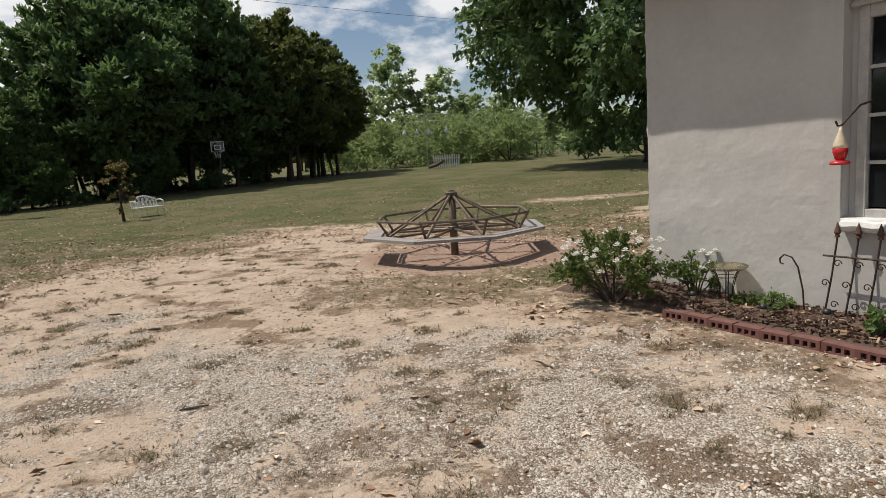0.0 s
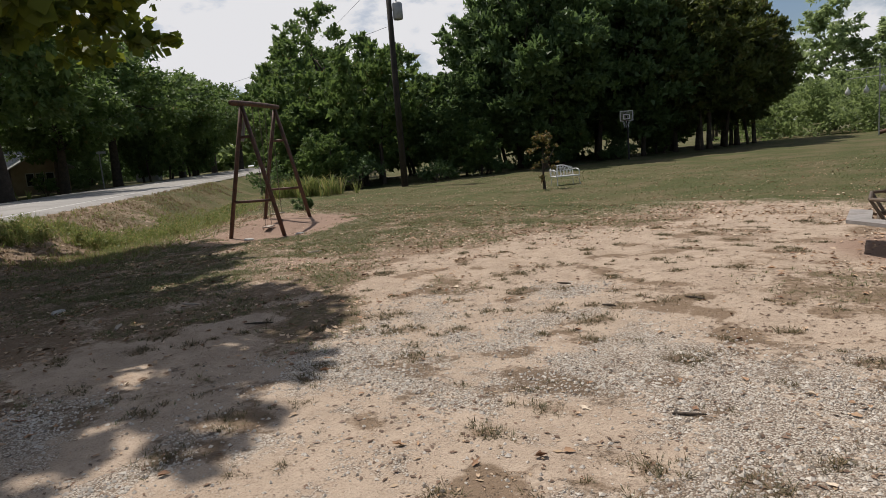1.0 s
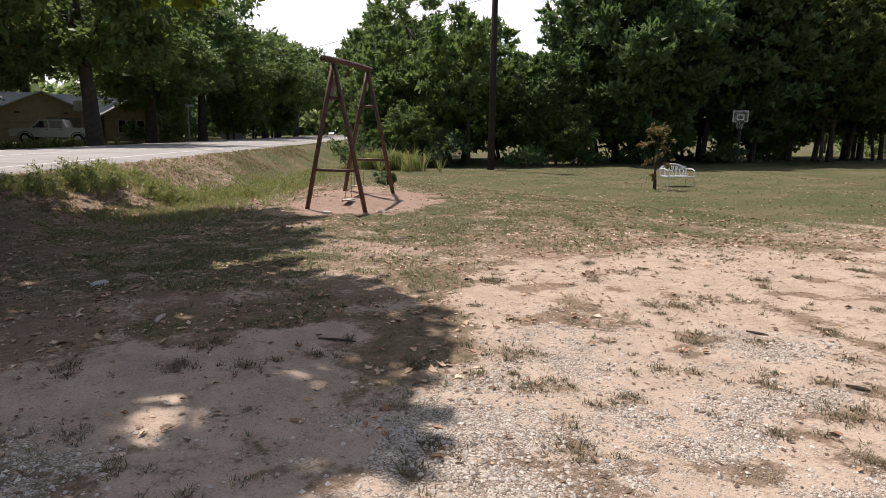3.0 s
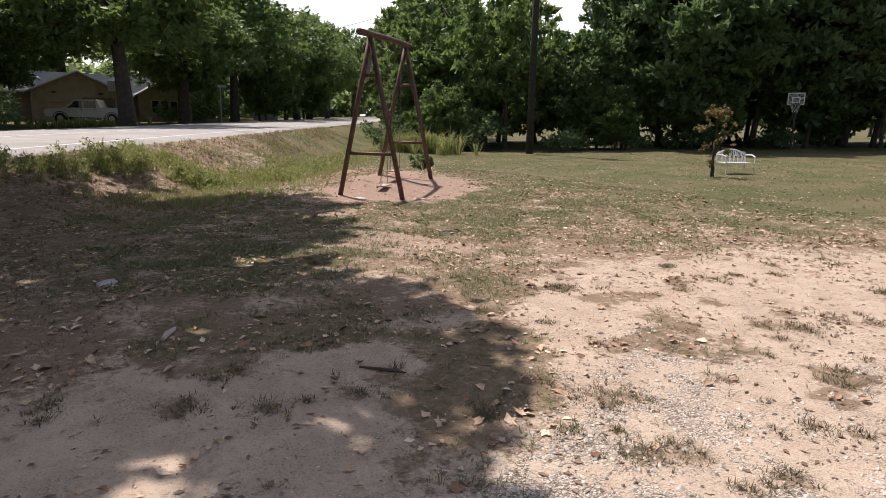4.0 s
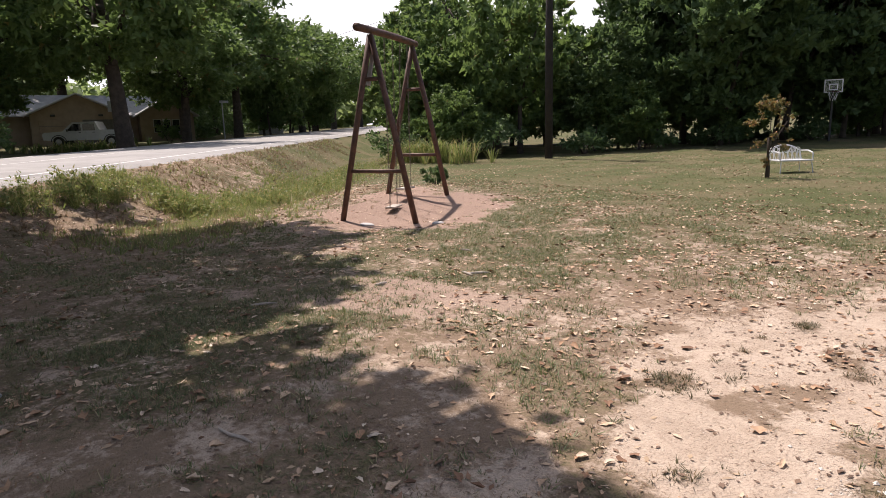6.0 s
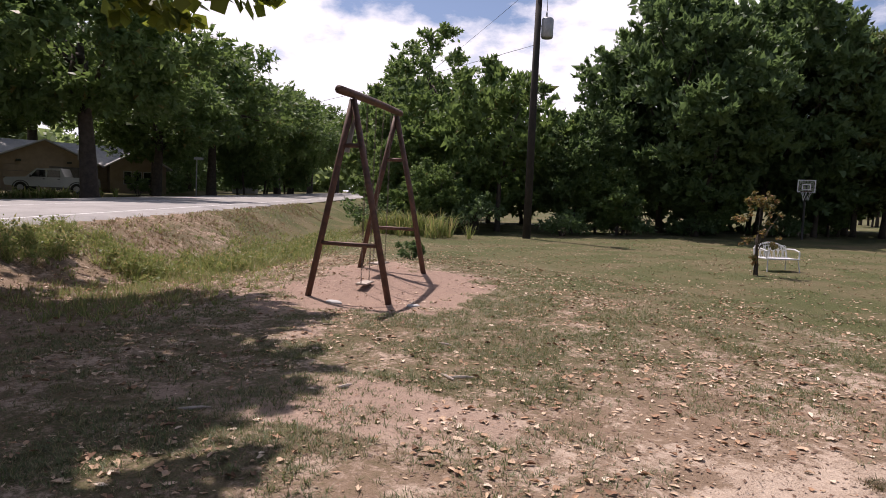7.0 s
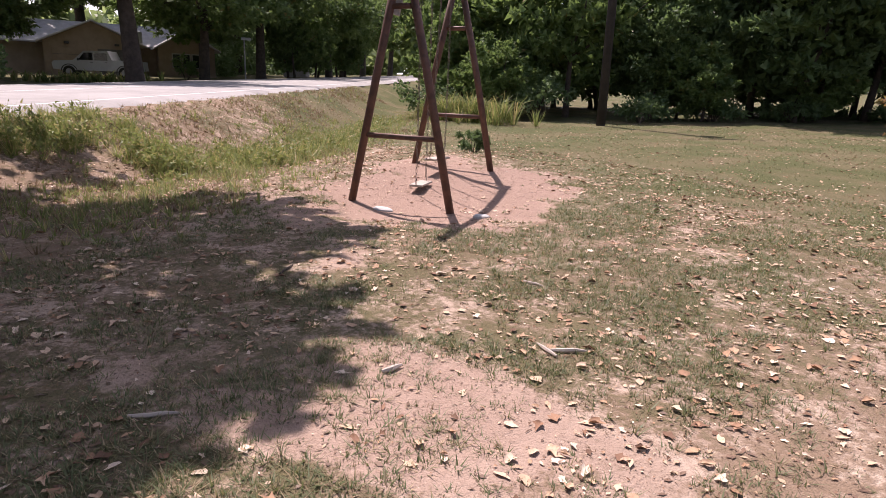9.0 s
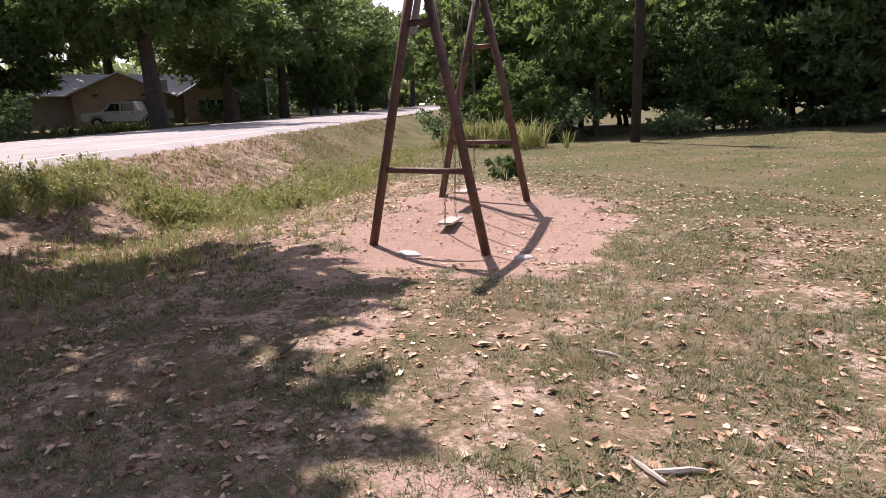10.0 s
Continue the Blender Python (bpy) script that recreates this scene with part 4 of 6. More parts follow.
    part("recess", back, M_STUCCO, win, "grey plaster of the recess")
    cas = Build()
    cas.box((x1 - fx + 0.04, 0.05, 0.035), Matrix.Translation(((x1 + fx) / 2 - 0.02, y - 0.03, ft + 0.018)), 0.006)
    part("head_trim", cas, M_FRAME, win)
    gx0, gx1, gz0, gz1 = fx + 0.07, x1 - 0.13, zs + 0.08, ft - 0.09
    for c in range(3):
        for r in range(4):
            w, h = (gx1 - gx0) / 3, (gz1 - gz0) / 4
            pane = Build().box((w - 0.026, 0.008, h - 0.026), Matrix.Translation((gx0 + (c + 0.5) * w, y + 0.03, gz0 + (r + 0.5) * h)))
            part("pane", pane, M_PANE, win)
    bars = Build()
    for c in range(1, 3):
        bars.box((0.026, 0.035, gz1 - gz0), Matrix.Translation((gx0 + c * (gx1 - gx0) / 3, y + 0.022, (gz0 + gz1) / 2)))
    for r in range(1, 4):
        bars.box((gx1 - gx0, 0.03, 0.026), Matrix.Translation(((gx0 + gx1) / 2, y + 0.02, gz0 + r * (gz1 - gz0) / 4)))
    part("glazing_bars", bars, M_FRAME, win)
    sill = Build()
    rnd = random.Random(8)
    pts = [(x0 + 0.03 + i * 0.112, -0.03, zs - 0.035 + rnd.uniform(-0.008, 0.008)) for i in range(14)]
    sill.tube(pts, [0.05 + rnd.uniform(-0.006, 0.008) for _ in pts], 8)
    sill.box((x1 - x0 - 0.01, 0.17, 0.06), Matrix.Translation(((x0 + x1) / 2, 0.07, zs - 0.012)), 0.01)
    part("window_sill", sill, M_SILL, win, "rough white plaster sill")
    return m


HOUSE_M = house_corner()


def on_wall(x, out, z=0.0):
    """A place by the wall: along it, out from it, and up."""
    p = HOUSE_M @ Vector((x, -out, z))
    return p


def feeder():
    p = on_wall(1.93, 0.30, 1.25)
    ob = thing("hummingbird_feeder", tuple(p), "hanging hummingbird feeder with red nectar", "bird feeder")
    ob.scale = (0.78, 0.78, 0.85)
    part("bottle", Build().lathe([(0.012, 0.30), (0.018, 0.27), (0.035, 0.22), (0.058, 0.16), (0.062, 0.13)], None, 18), M_MILK, ob, "pale frosted bottle top", True)
    part("nectar", Build().lathe([(0.063, 0.129), (0.06, 0.09), (0.045, 0.045), (0.03, 0.03)], None, 18), M_NECTAR, ob, "red nectar", True)
    part("tray", Build().lathe([(0.03, 0.034), (0.075, 0.022), (0.086, 0.008), (0.08, -0.006), (0.0, -0.008)], None, 18), M_RED, ob, "red feeding tray", True)
    hk = thing("bracket_hook", tuple(on_wall(2.0, 0.0, 1.93)), "curved black iron bracket on the window frame", "hook")
    o = on_wall(2.0, 0.0, 1.93)
    pts = [on_wall(2.0, -0.10, 1.66), on_wall(2.0, 0.06, 1.67), on_wall(1.985, 0.16, 1.65), on_wall(1.96, 0.24, 1.58), on_wall(1.93, 0.29, 1.52), on_wall(1.915, 0.31, 1.515), on_wall(1.905, 0.32, 1.55)]
    part("iron_bar", Build().tube([q - o for q in pts], 0.008, 8), M_IRON, hk)


feeder()


def bird_bath():
    p = on_wall(0.98, 0.20)
    ob = thing("bird_bath", stand(p.x, p.y), "small amber glass bird bath on a black iron stand", "bird bath", turn=20)
    ob.scale = (0.74, 0.74, 0.64)
    part("bowl", Build().lathe([(0.02, 0.50), (0.12, 0.505), (0.2, 0.53), (0.235, 0.555), (0.235, 0.565), (0.19, 0.545), (0.1, 0.522), (0.0, 0.52)], None, 28), M_BOWL, ob, "amber glass bowl", True)
    for k in range(3):
        a = k * 2.094
        c, s = math.cos(a), math.sin(a)
        b = Build()
        for off in (-0.013, 0.013):
            b.tube([(c * 0.17 - s * off, s * 0.17 + c * off, 0.51), (c * 0.12 - s * off, s * 0.12 + c * off, 0.42), (c * 0.08 - s * off, s * 0.08 + c * off, 0.26), (c * 0.09 - s * off, s * 0.09 + c * off, 0.1), (c * 0.11 - s * off, s * 0.11 + c * off, -0.03)], 0.006, 6)
        part("leg", b, M_IRON, ob)
    part("ring", Build().tube([(0.115 * math.cos(a * 0.35), 0.115 * math.sin(a * 0.35), 0.42) for a in range(19)], 0.006, 6), M_IRON, ob)


bird_bath()


def solar_light():
    p = on_wall(0.91, 0.56)
    ob = thing("solar_light", stand(p.x, p.y), "small black solar garden light on a stake", "garden light", "solar lights along the bed", turn=0)
    ob.scale = (0.62, 0.62, 0.72)
    part("stake", Build().tube([(0, 0, -0.05), (0.004, 0, 0.16)], 0.011, 8), M_BLACK, ob)
    part("lens", Build().lathe([(0.026, 0.16), (0.036, 0.20), (0.037, 0.215)], None, 14), M_MILK, ob, "clear lens", True)
    part("cap", Build().lathe([(0.045, 0.215), (0.047, 0.235), (0.03, 0.26), (0.0, 0.262)], None, 14), M_BLACK, ob, "", True)
    for x, out in ((1.54, 0.58), (1.94, 0.46)):
        q = on_wall(x, out)
        copy_thing(ob, pose(*stand(q.x, q.y), 4, -3, 30))


solar_light()


def shepherd_hook():
    p = on_wall(1.58, 0.18)
    ob = thing("shepherd_hook", stand(p.x, p.y), "short black iron shepherd hook in the flower bed", "garden hook", turn=-47)
    pts = [(0.06, 0, -0.05), (0.04, 0, 0.22), (0.0, 0, 0.40), (-0.05, 0, 0.475), (-0.11, 0, 0.49), (-0.145, 0, 0.455), (-0.14, 0, 0.42), (-0.115, 0, 0.415)]
    part("iron_bar", Build().tube(pts, 0.007, 7), M_IRON, ob)


shepherd_hook()


def iron_trellis():
    p = on_wall(1.80, 0.17)
    ob = thing("iron_trellis", stand(p.x, p.y), "rusty wrought-iron fence panel with spear tips leaning at the wall", "trellis", turn=-47)
    ob.scale = (0.86, 0.86, 0.86)
    lean = 0.12
    for k in range(4):
        x = k * 0.17
        part("spear", Build().tube([(x - 0.04, 0.0, -0.03), (x, lean * 0.5, 0.4), (x + 0.02, lean * 0.85, 0.74)], 0.0085, 7), M_IRON, ob)
        tip = Matrix.Translation((x + 0.02, lean * 0.85, 0.74))
        part("finial", Build().lathe([(0.008, 0.0), (0.024, 0.012), (0.016, 0.03), (0.03, 0.05), (0.018, 0.09), (0.003, 0.14)], tip, 8), M_RUST, ob, "rusty spear-shaped tip")
        for z, sgn in ((0.16, 1), (0.34, -1), (0.52, 1)):
            c = Vector((x + 0.045 * sgn, lean * z, z))
            pts = [c + Vector((math.cos(a * 0.7) * 0.036 * (1 - a * 0.07), 0, math.sin(a * 0.7) * 0.036 * (1 - a * 0.07))) for a in range(11)]
            part("scroll", Build().tube(pts, 0.005, 5), M_IRON, ob)
    for z in (0.06, 0.58):
        part("crossbar", Build().tube([(-0.08, lean * z, z), (0.62, lean * z, z)], 0.009, 7), M_IRON, ob)


iron_trellis()


def flower_bed():
    # edging of cored bricks laid end to end
    edge = thing("brick_edging", tuple(on_wall(0.1, 0.85, 0.0)), "row of red cored bricks edging the flower bed", "edging")
    body = Build()
    L, H, T = 0.205, 0.075, 0.09
    xs = (-L / 2, -0.066, -0.032, -0.012, 0.022, 0.042, 0.076, L / 2)
    for i in range(7):
        w = xs[i + 1] - xs[i]
        hole = i in (1, 3, 5)
        if hole:
            body.box((w, T, 0.018), Matrix.Translation(((xs[i] + xs[i + 1]) / 2, 0, H - 0.009)))
            body.box((w, T, 0.018), Matrix.Translation(((xs[i] + xs[i + 1]) / 2, 0, 0.009)))
            body.box((w, 0.02, H - 0.036), Matrix.Translation(((xs[i] + xs[i + 1]) / 2, 0.02, H / 2)))
        else:
            body.box((w, T, H), Matrix.Translation(((xs[i] + xs[i + 1]) / 2, 0, H / 2)))
    me = body.mesh("brick", M_BRICK)
    rnd = random.Random(2)
    start, end = on_wall(0.92, 0.80), on_wall(3.4, 0.76)
    d = (end - start).normalized()
    ang = math.degrees(math.atan2(d.y, d.x))
    inv = edge.matrix_basis.inverted()
    for k in range(int((end - start).length / 0.212)):
        q = start + d * (k * 0.212)
        br = new("brick", me)
        br.parent = edge
        br.matrix_basis = inv @ pose(q.x + rnd.uniform(-0.006, 0.006), q.y + rnd.uniform(-0.006, 0.006), ground_at(q.x, q.y) - 0.008, rnd.uniform(-3, 3), rnd.uniform(-2, 2), ang + rnd.uniform(-2, 2))
    # chips of bark over the bed
    rng = np.random.default_rng(3)
    vs = []
    for k in range(4200):
        a = rng.random() * 3.6 - 0.5
        q = on_wall(a, rng.random() * 0.58 + 0.02)
        z = ground_at(q.x, q.y) + 0.03 + 0.045 * rng.random()
        e = rng.normal(size=3) * np.array((0.017, 0.017, 0.006))
        f = np.cross(e, rng.normal(size=3))
        f = f / (np.linalg.norm(f) + 1e-9) * 0.008
        c = np.array((q.x, q.y, z))
        vs += [c - e - f, c + e - f, c + e + f, c - e + f]
    tagged(new("mulch", quads_mesh("mulch", np.array(vs), M_MULCH)), "dark bark mulch in the flower bed", "mulch", kind="stuff")
    bedm = Build()
    n = 16
    for i in range(n + 1):
        for o, up in ((0.0, 0.05), (0.35, 0.06), (0.72, 0.015), (0.82, -0.03)):
            q = on_wall(-0.6 + 4.2 * i / n, o)
            bedm.v.append((q.x, q.y, ground_at(q.x, q.y) + up))
    for i in range(n):
        for k in range(3):
            a = i * 4 + k
            bedm.f.append((a, a + 1, a + 5, a + 4))
    tagged(new("bed_soil", bedm.mesh("bed_soil", surface("dark_soil", (0.09, 0.055, 0.04), (0.14, 0.09, 0.065), 12, 0.95, 0, 60, 0.8, 0.02), True)), "dark soil of the flower bed", "soil", kind="structure")


flower_bed()


def rose(at, wide, tall, seed, blooms, label):
    ob = shrub(at, wide, tall, label, M_LEAF_ROSE, seed, int(9500 * wide * wide / 0.4), 0.04, name="rose_bush", group="rose bushes by the wall", stems=12)
    rng = np.random.default_rng(seed + 1)
    for k in range(blooms):
        a, q = rng.random() * 6.28, rng.random() ** 0.5
        c = Vector((math.cos(a) * q * wide * 0.95, math.sin(a) * q * wide * 0.95, tall * (0.42 + 0.5 * rng.random() * (1.1 - 0.4 * q))))
        b = Build()
        for ring, (r, up) in enumerate(((0.036, 0.0), (0.026, 0.016), (0.015, 0.028))):
            for p in range(5):
                t = p * 1.2566 + ring * 0.6
                o = Vector((math.cos(t), math.sin(t), 0))
                s = Vector((-o.y, o.x, 0))
                b.add([c + Vector((0, 0, up * 0.4)), c + o * r * 0.6 - s * r * 0.55 + Vector((0, 0, up + 0.004)), c + o * r * 1.15 + Vector((0, 0, up + 0.010)), c + o * r * 0.6 + s * r * 0.55 + Vector((0, 0, up + 0.004))], [(0, 1, 2, 3)])
        part("bloom", b, M_PETAL, ob, "white rose bloom")
    return ob


_p = on_wall(0.16, 0.72)
rose(stand(_p.x, _p.y), 0.50, 0.74, 91, 46, "white-flowering rose bush at the house corner")
_p = on_wall(0.66, 0.2)
rose(stand(_p.x, _p.y), 0.2, 0.56, 92, 7, "slender rose with white blooms beside the bird bath")
_p = on_wall(1.40, 0.22)
shrub(stand(_p.x, _p.y), 0.18, 0.2, "low bright green plant in the flower bed", M_LEAF_LIGHT, 93, 420, 0.04, name="garden_plant", group="plants in the bed")
_p = on_wall(1.17, 0.2)
shrub(stand(_p.x, _p.y), 0.13, 0.16, "low green plant beside the bird bath", M_LEAF_ROSE, 94, 260, 0.04, name="garden_plant", group="plants in the bed")
_p = on_wall(2.3, 0.35)
shrub(stand(_p.x, _p.y), 0.16, 0.3, "leafy plant below the iron trellis", M_LEAF_LIGHT, 95, 300, 0.07, name="garden_plant", group="plants in the bed")


# ---- playthings ----
def merry_go_round():
    x, y = -0.88, 10.24
    ob = thing("merry_go_round", stand(x, y), "old steel playground merry-go-round with grey plank seats", "merry-go-round", turn=11)
    H, R = 0.36, 1.28
    oct_ = [math.radians(22.5 + 45 * k) for k in range(8)]

    def ring(r, z, k):
        rr = r / math.cos(math.radians(22.5))
        return Vector((rr * math.cos(oct_[k % 8]), rr * math.sin(oct_[k % 8]), z))
    part("post", Build().tube([(0, 0, -0.1), (0, 0, 0.91)], 0.058, 14), M_STEEL, ob, "", True)
    part("cap", Build().lathe([(0.09, 0.89), (0.09, 0.93), (0.05, 0.945), (0.05, 0.96), (0, 0.96)], None, 14), M_STEEL, ob)
    part("collar", Build().lathe([(0.085, 0.36), (0.085, 0.43), (0.075, 0.44), (0.075, 0.35)], None, 14), M_STEEL, ob)
    for k in range(8):
        a, b = ring(R, H, k), ring(R, H, k + 1)
        c, d = ring(R - 0.24, H, k), ring(R - 0.24, H, k + 1)
        e = (b - a) * 0.004
        up = Vector((0, 0, 0.038))
        bd = Build().add([a + e, b - e, d - e, c + e, a + e + up, b - e + up, d - e + up, c + e + up], [(3, 2, 1, 0), (4, 5, 6, 7), (0, 1, 5, 4), (1, 2, 6, 5), (2, 3, 7, 6), (3, 0, 4, 7)])
        if k > 2:
            part("plank", bd, M_PLANK, ob)
        p, q = ring(R - 0.30, H - 0.005, k), ring(R - 0.30, H - 0.005, k + 1)
        part("frame_bar", Build().tube([p, q], 0.02, 7), M_STEEL, ob)
        p, q = ring(R - 0.22, H + 0.25, k), ring(R - 0.22, H + 0.25, k + 1)
        part("hand_rail", Build().tube([p, q], 0.02, 7), M_STEEL, ob)
        part("upright", Build().tube([ring(R - 0.36, H, k), ring(R - 0.22, H + 0.25, k)], 0.019, 7), M_STEEL, ob)
        part("stay", Build().tube([Vector((0.05 * math.cos(oct_[k]), 0.05 * math.sin(oct_[k]), 0.89)), ring(R - 0.32, H, k)], 0.021, 7), M_STEEL, ob)
        part("spoke", Build().tube([Vector((0.06 * math.cos(oct_[k]), 0.06 * math.sin(oct_[k]), 0.39)), ring(R - 0.16, H - 0.012, k)], 0.02, 7), M_STEEL, ob)


merry_go_round()


def swing_set():
    feet = [Vector((-14.68, 8.16, 0)), Vector((-13.46, 8.98, 0)), Vector((-16.35, 10.0, 0)), Vector((-15.2, 10.8, 0))]
    for f in feet:
        f.z = ground_at(f.x, f.y)
    o = Vector((-14.8, 9.5, 0))
    ob = thing("swing_set", tuple(o), "tall rusty pipe swing frame with two plank swings", "swing set")
    tops = [(feet[0] + feet[1]) / 2, (feet[2] + feet[3]) / 2]
    tops[0].z, tops[1].z = 3.10, 3.20
    ax = (tops[0] - tops[1]).normalized()
    rnd = random.Random(6)
    a, b = tops[0] + ax * 0.62 + Vector((0, 0, 0.04)), tops[1] - ax * 0.28 + Vector((0, 0, 0.06))
    beam = [b.lerp(a, t) + Vector((0, 0, 0.02 * math.sin(t * 3.1))) for t in (0, 0.2, 0.4, 0.6, 0.8, 1.0)]
    part("beam", Build().tube([p - o for p in beam], 0.062, 12), M_RUST, ob, "", True)
    for k, f in enumerate(feet):
        t = tops[k // 2]
        top = t + (f - t).normalized() * 0.02
        mid = f.lerp(top, 0.5) + Vector((rnd.uniform(-0.012, 0.012), rnd.uniform(-0.012, 0.012), 0))
        part("leg", Build().tube([f - o + Vector((0, 0, -0.12)), mid - o, top - o], 0.05, 12), M_RUST, ob, "", True)
    for pr in (0, 1):
        f0, f1, t = feet[2 * pr], feet[2 * pr + 1], tops[pr]
        for z in (0.86 + 0.17 * pr, 2.38 - 0.03 * pr):
            p, q = f0.lerp(t, (z - f0.z) / (t.z - f0.z)), f1.lerp(t, (z - f1.z) / (t.z - f1.z))
            part("rung", Build().tube([p - o, q - o], 0.034, 10), M_RUST, ob, "", True)
    # grey board wedged in the top of the frame
    t, f = tops[0], feet[0].lerp(feet[1], 0.45)
    lo = tops[0] + Vector((-0.10, -0.03, -0.82))
    part("board", Build().tube([lo - o, tops[0] + Vector((-0.05, 0.1, -0.15)) - o], [0.045, 0.035], 4), M_PLANK, ob, "weathered grey board")

    def swing(t, drop, sway, turn):
        hang = tops[1].lerp(tops[0], t)
        seat = hang + Vector((sway[0], sway[1], -drop))
        m = Matrix.Translation(seat - o) @ Matrix.Rotation(radians(turn), 4, "Z")
        along = m.to_3x3() @ Vector((1, 0, 0))
        part("seat", Build().box((0.46, 0.19, 0.03), m, 0.008), M_SEAT, ob, "pale worn plank swing seat")
        for sgn in (-1, 1):
            b = Build()
            hi = hang - o + ax * (0.24 * sgn)
            low = seat - o + along * (0.21 * sgn)
            n = 36
            for i in range(n):
                c, d = hi.lerp(low, i / n), hi.lerp(low, (i + 1) / n)
                side = Vector((0.011, 0.004, 0)) if i % 2 else Vector((-0.004, 0.011, 0))
                mid, e = (c + d) / 2, (d - c) * 0.62
                b.tube([mid - e + side * 0.4, mid - e * 0.5 + side, mid + e * 0.5 + side, mid + e - side * 0.2, mid + e * 0.5 - side, mid - e * 0.5 - side, mid - e], 0.0045, 4, cap=False)
            part("chain", b, M_CHAIN, ob, "thin metal chain")
    swing(0.62, 3.0, (-0.08, 0.02), -48)
    swing(0.24, 2.78, (-0.10, -0.02), -62)


swing_set()


def garden_bench():
    ob = thing("garden_bench", stand(-12.85, 19.6), "white metal garden bench with a lacy arched back on the lawn", "bench", turn=62)
    w, d, h = 0.86, 0.46, 0.30
    for sx in (-1, 1):
        for sy in (-1, 1):
            part("leg", Build().tube([(sx * (w / 2 - 0.04), sy * (d / 2 - 0.03), h), (sx * (w / 2 - 0.02), sy * (d / 2), 0.2), (sx * (w / 2 + 0.0), sy * (d / 2 + 0.03), -0.03)], [0.014, 0.011, 0.014], 7), M_WHITE, ob)
    for k in range(7):
        part("seat_slat", Build().box((w, 0.068, 0.02), Matrix.Translation((0, -d / 2 + 0.04 + k * 0.07, h)), 0.006), M_WHITE, ob)
    part("seat_rim", Build().tube([(-w / 2, -d / 2, h), (w / 2, -d / 2, h), (w / 2, d / 2, h), (-w / 2, d / 2, h), (-w / 2, -d / 2, h)], 0.02, 7), M_WHITE, ob)

    def arch(t):
        x = -w / 2 + w * t
        return h + 0.22 + 0.15 * math.sin(math.pi * t) ** 0.8
    pts = [(-w / 2, d / 2, h)] + [(-w / 2 + w * t / 14, d / 2 + 0.07, arch(t / 14)) for t in range(15)] + [(w / 2, d / 2, h)]
    part("back_rail", Build().tube(pts, 0.021, 8), M_WHITE, ob)
    for k in range(1, 14):
        t = k / 14
        x = -w / 2 + w * t
        part("back_bar", Build().tube([(x, d / 2 + 0.01, h), (x + 0.02 * (-1) ** k, d / 2 + 0.04, h + 0.14), (x, d / 2 + 0.07, arch(t))], 0.009, 6), M_WHITE, ob)
    for k in range(6):
        c = Vector((-w / 2 + w * (k + 0.5) / 6, d / 2 + 0.05, h + 0.24))
        r = 0.07
        part("back_scroll", Build().tube([c + Vector((math.cos(a * 0.6) * r, 0, math.sin(a * 0.6) * r)) for a in range(11)], 0.009, 6), M_WHITE, ob)
    for sx in (-1, 1):
        part("arm", Build().tube([(sx * w / 2, d / 2 + 0.03, h + 0.22), (sx * (w / 2 + 0.02), 0, h + 0.23), (sx * w / 2, -d / 2 + 0.02, h + 0.18), (sx * w / 2, -d / 2 + 0.02, h)], 0.018, 7), M_WHITE, ob)


garden_bench()


def basketball_hoop():
    x, y = -19.0, 34.7
    ob = thing("basketball_hoop", stand(x, y), "basketball hoop with a white-framed clear backboard on a black post", "basketball hoop", turn=26)
    z = 3.03 - ground_at(x, y)
    part("post", Build().tube([(0, 0.75, -0.1), (0, 0.7, z - 0.7), (0, 0.1, z)], 0.055, 10), M_BLACK, ob)
    w, h, t = 0.74, 0.58, 0.045
    for name, ww, hh, zc in (("board_frame", w, h, 0.0), ("target_square", 0.36, 0.28, -0.05)):
        b = Build()
        for cx, cz, sx, sz in ((0, hh / 2 - t / 2, ww, t), (0, -hh / 2 + t / 2, ww, t), (-ww / 2 + t / 2, 0, t, hh - 2 * t), (ww / 2 - t / 2, 0, t, hh - 2 * t)):
            b.box((sx, 0.03, sz), Matrix.Translation((cx, -0.01, z + zc + cz)))
        part(name, b, M_WHITE, ob)
    pane = part("backboard", Build().box((w - 0.02, 0.012, h - 0.02), Matrix.Translation((0, 0.016, z))), clear_glass("clear_board", (0.95, 0.96, 0.97)), ob)
    rim = [(0.23 * math.cos(a * 0.35), -0.30 + 0.23 * math.sin(a * 0.35), z - 0.27) for a in range(19)]
    part("rim", Build().tube(rim, 0.014, 6), M_RUST, ob)
    for k in range(8):
        a = k * 0.785
        part("net_cord", Build().tube([(0.22 * math.cos(a), -0.30 + 0.22 * math.sin(a), z - 0.28), (0.14 * math.cos(a + 0.3), -0.30 + 0.14 * math.sin(a + 0.3), z - 0.5), (0.12 * math.cos(a), -0.30 + 0.12 * math.sin(a), z - 0.66)], 0.008, 4), M_WHITE, ob)


basketball_hoop()


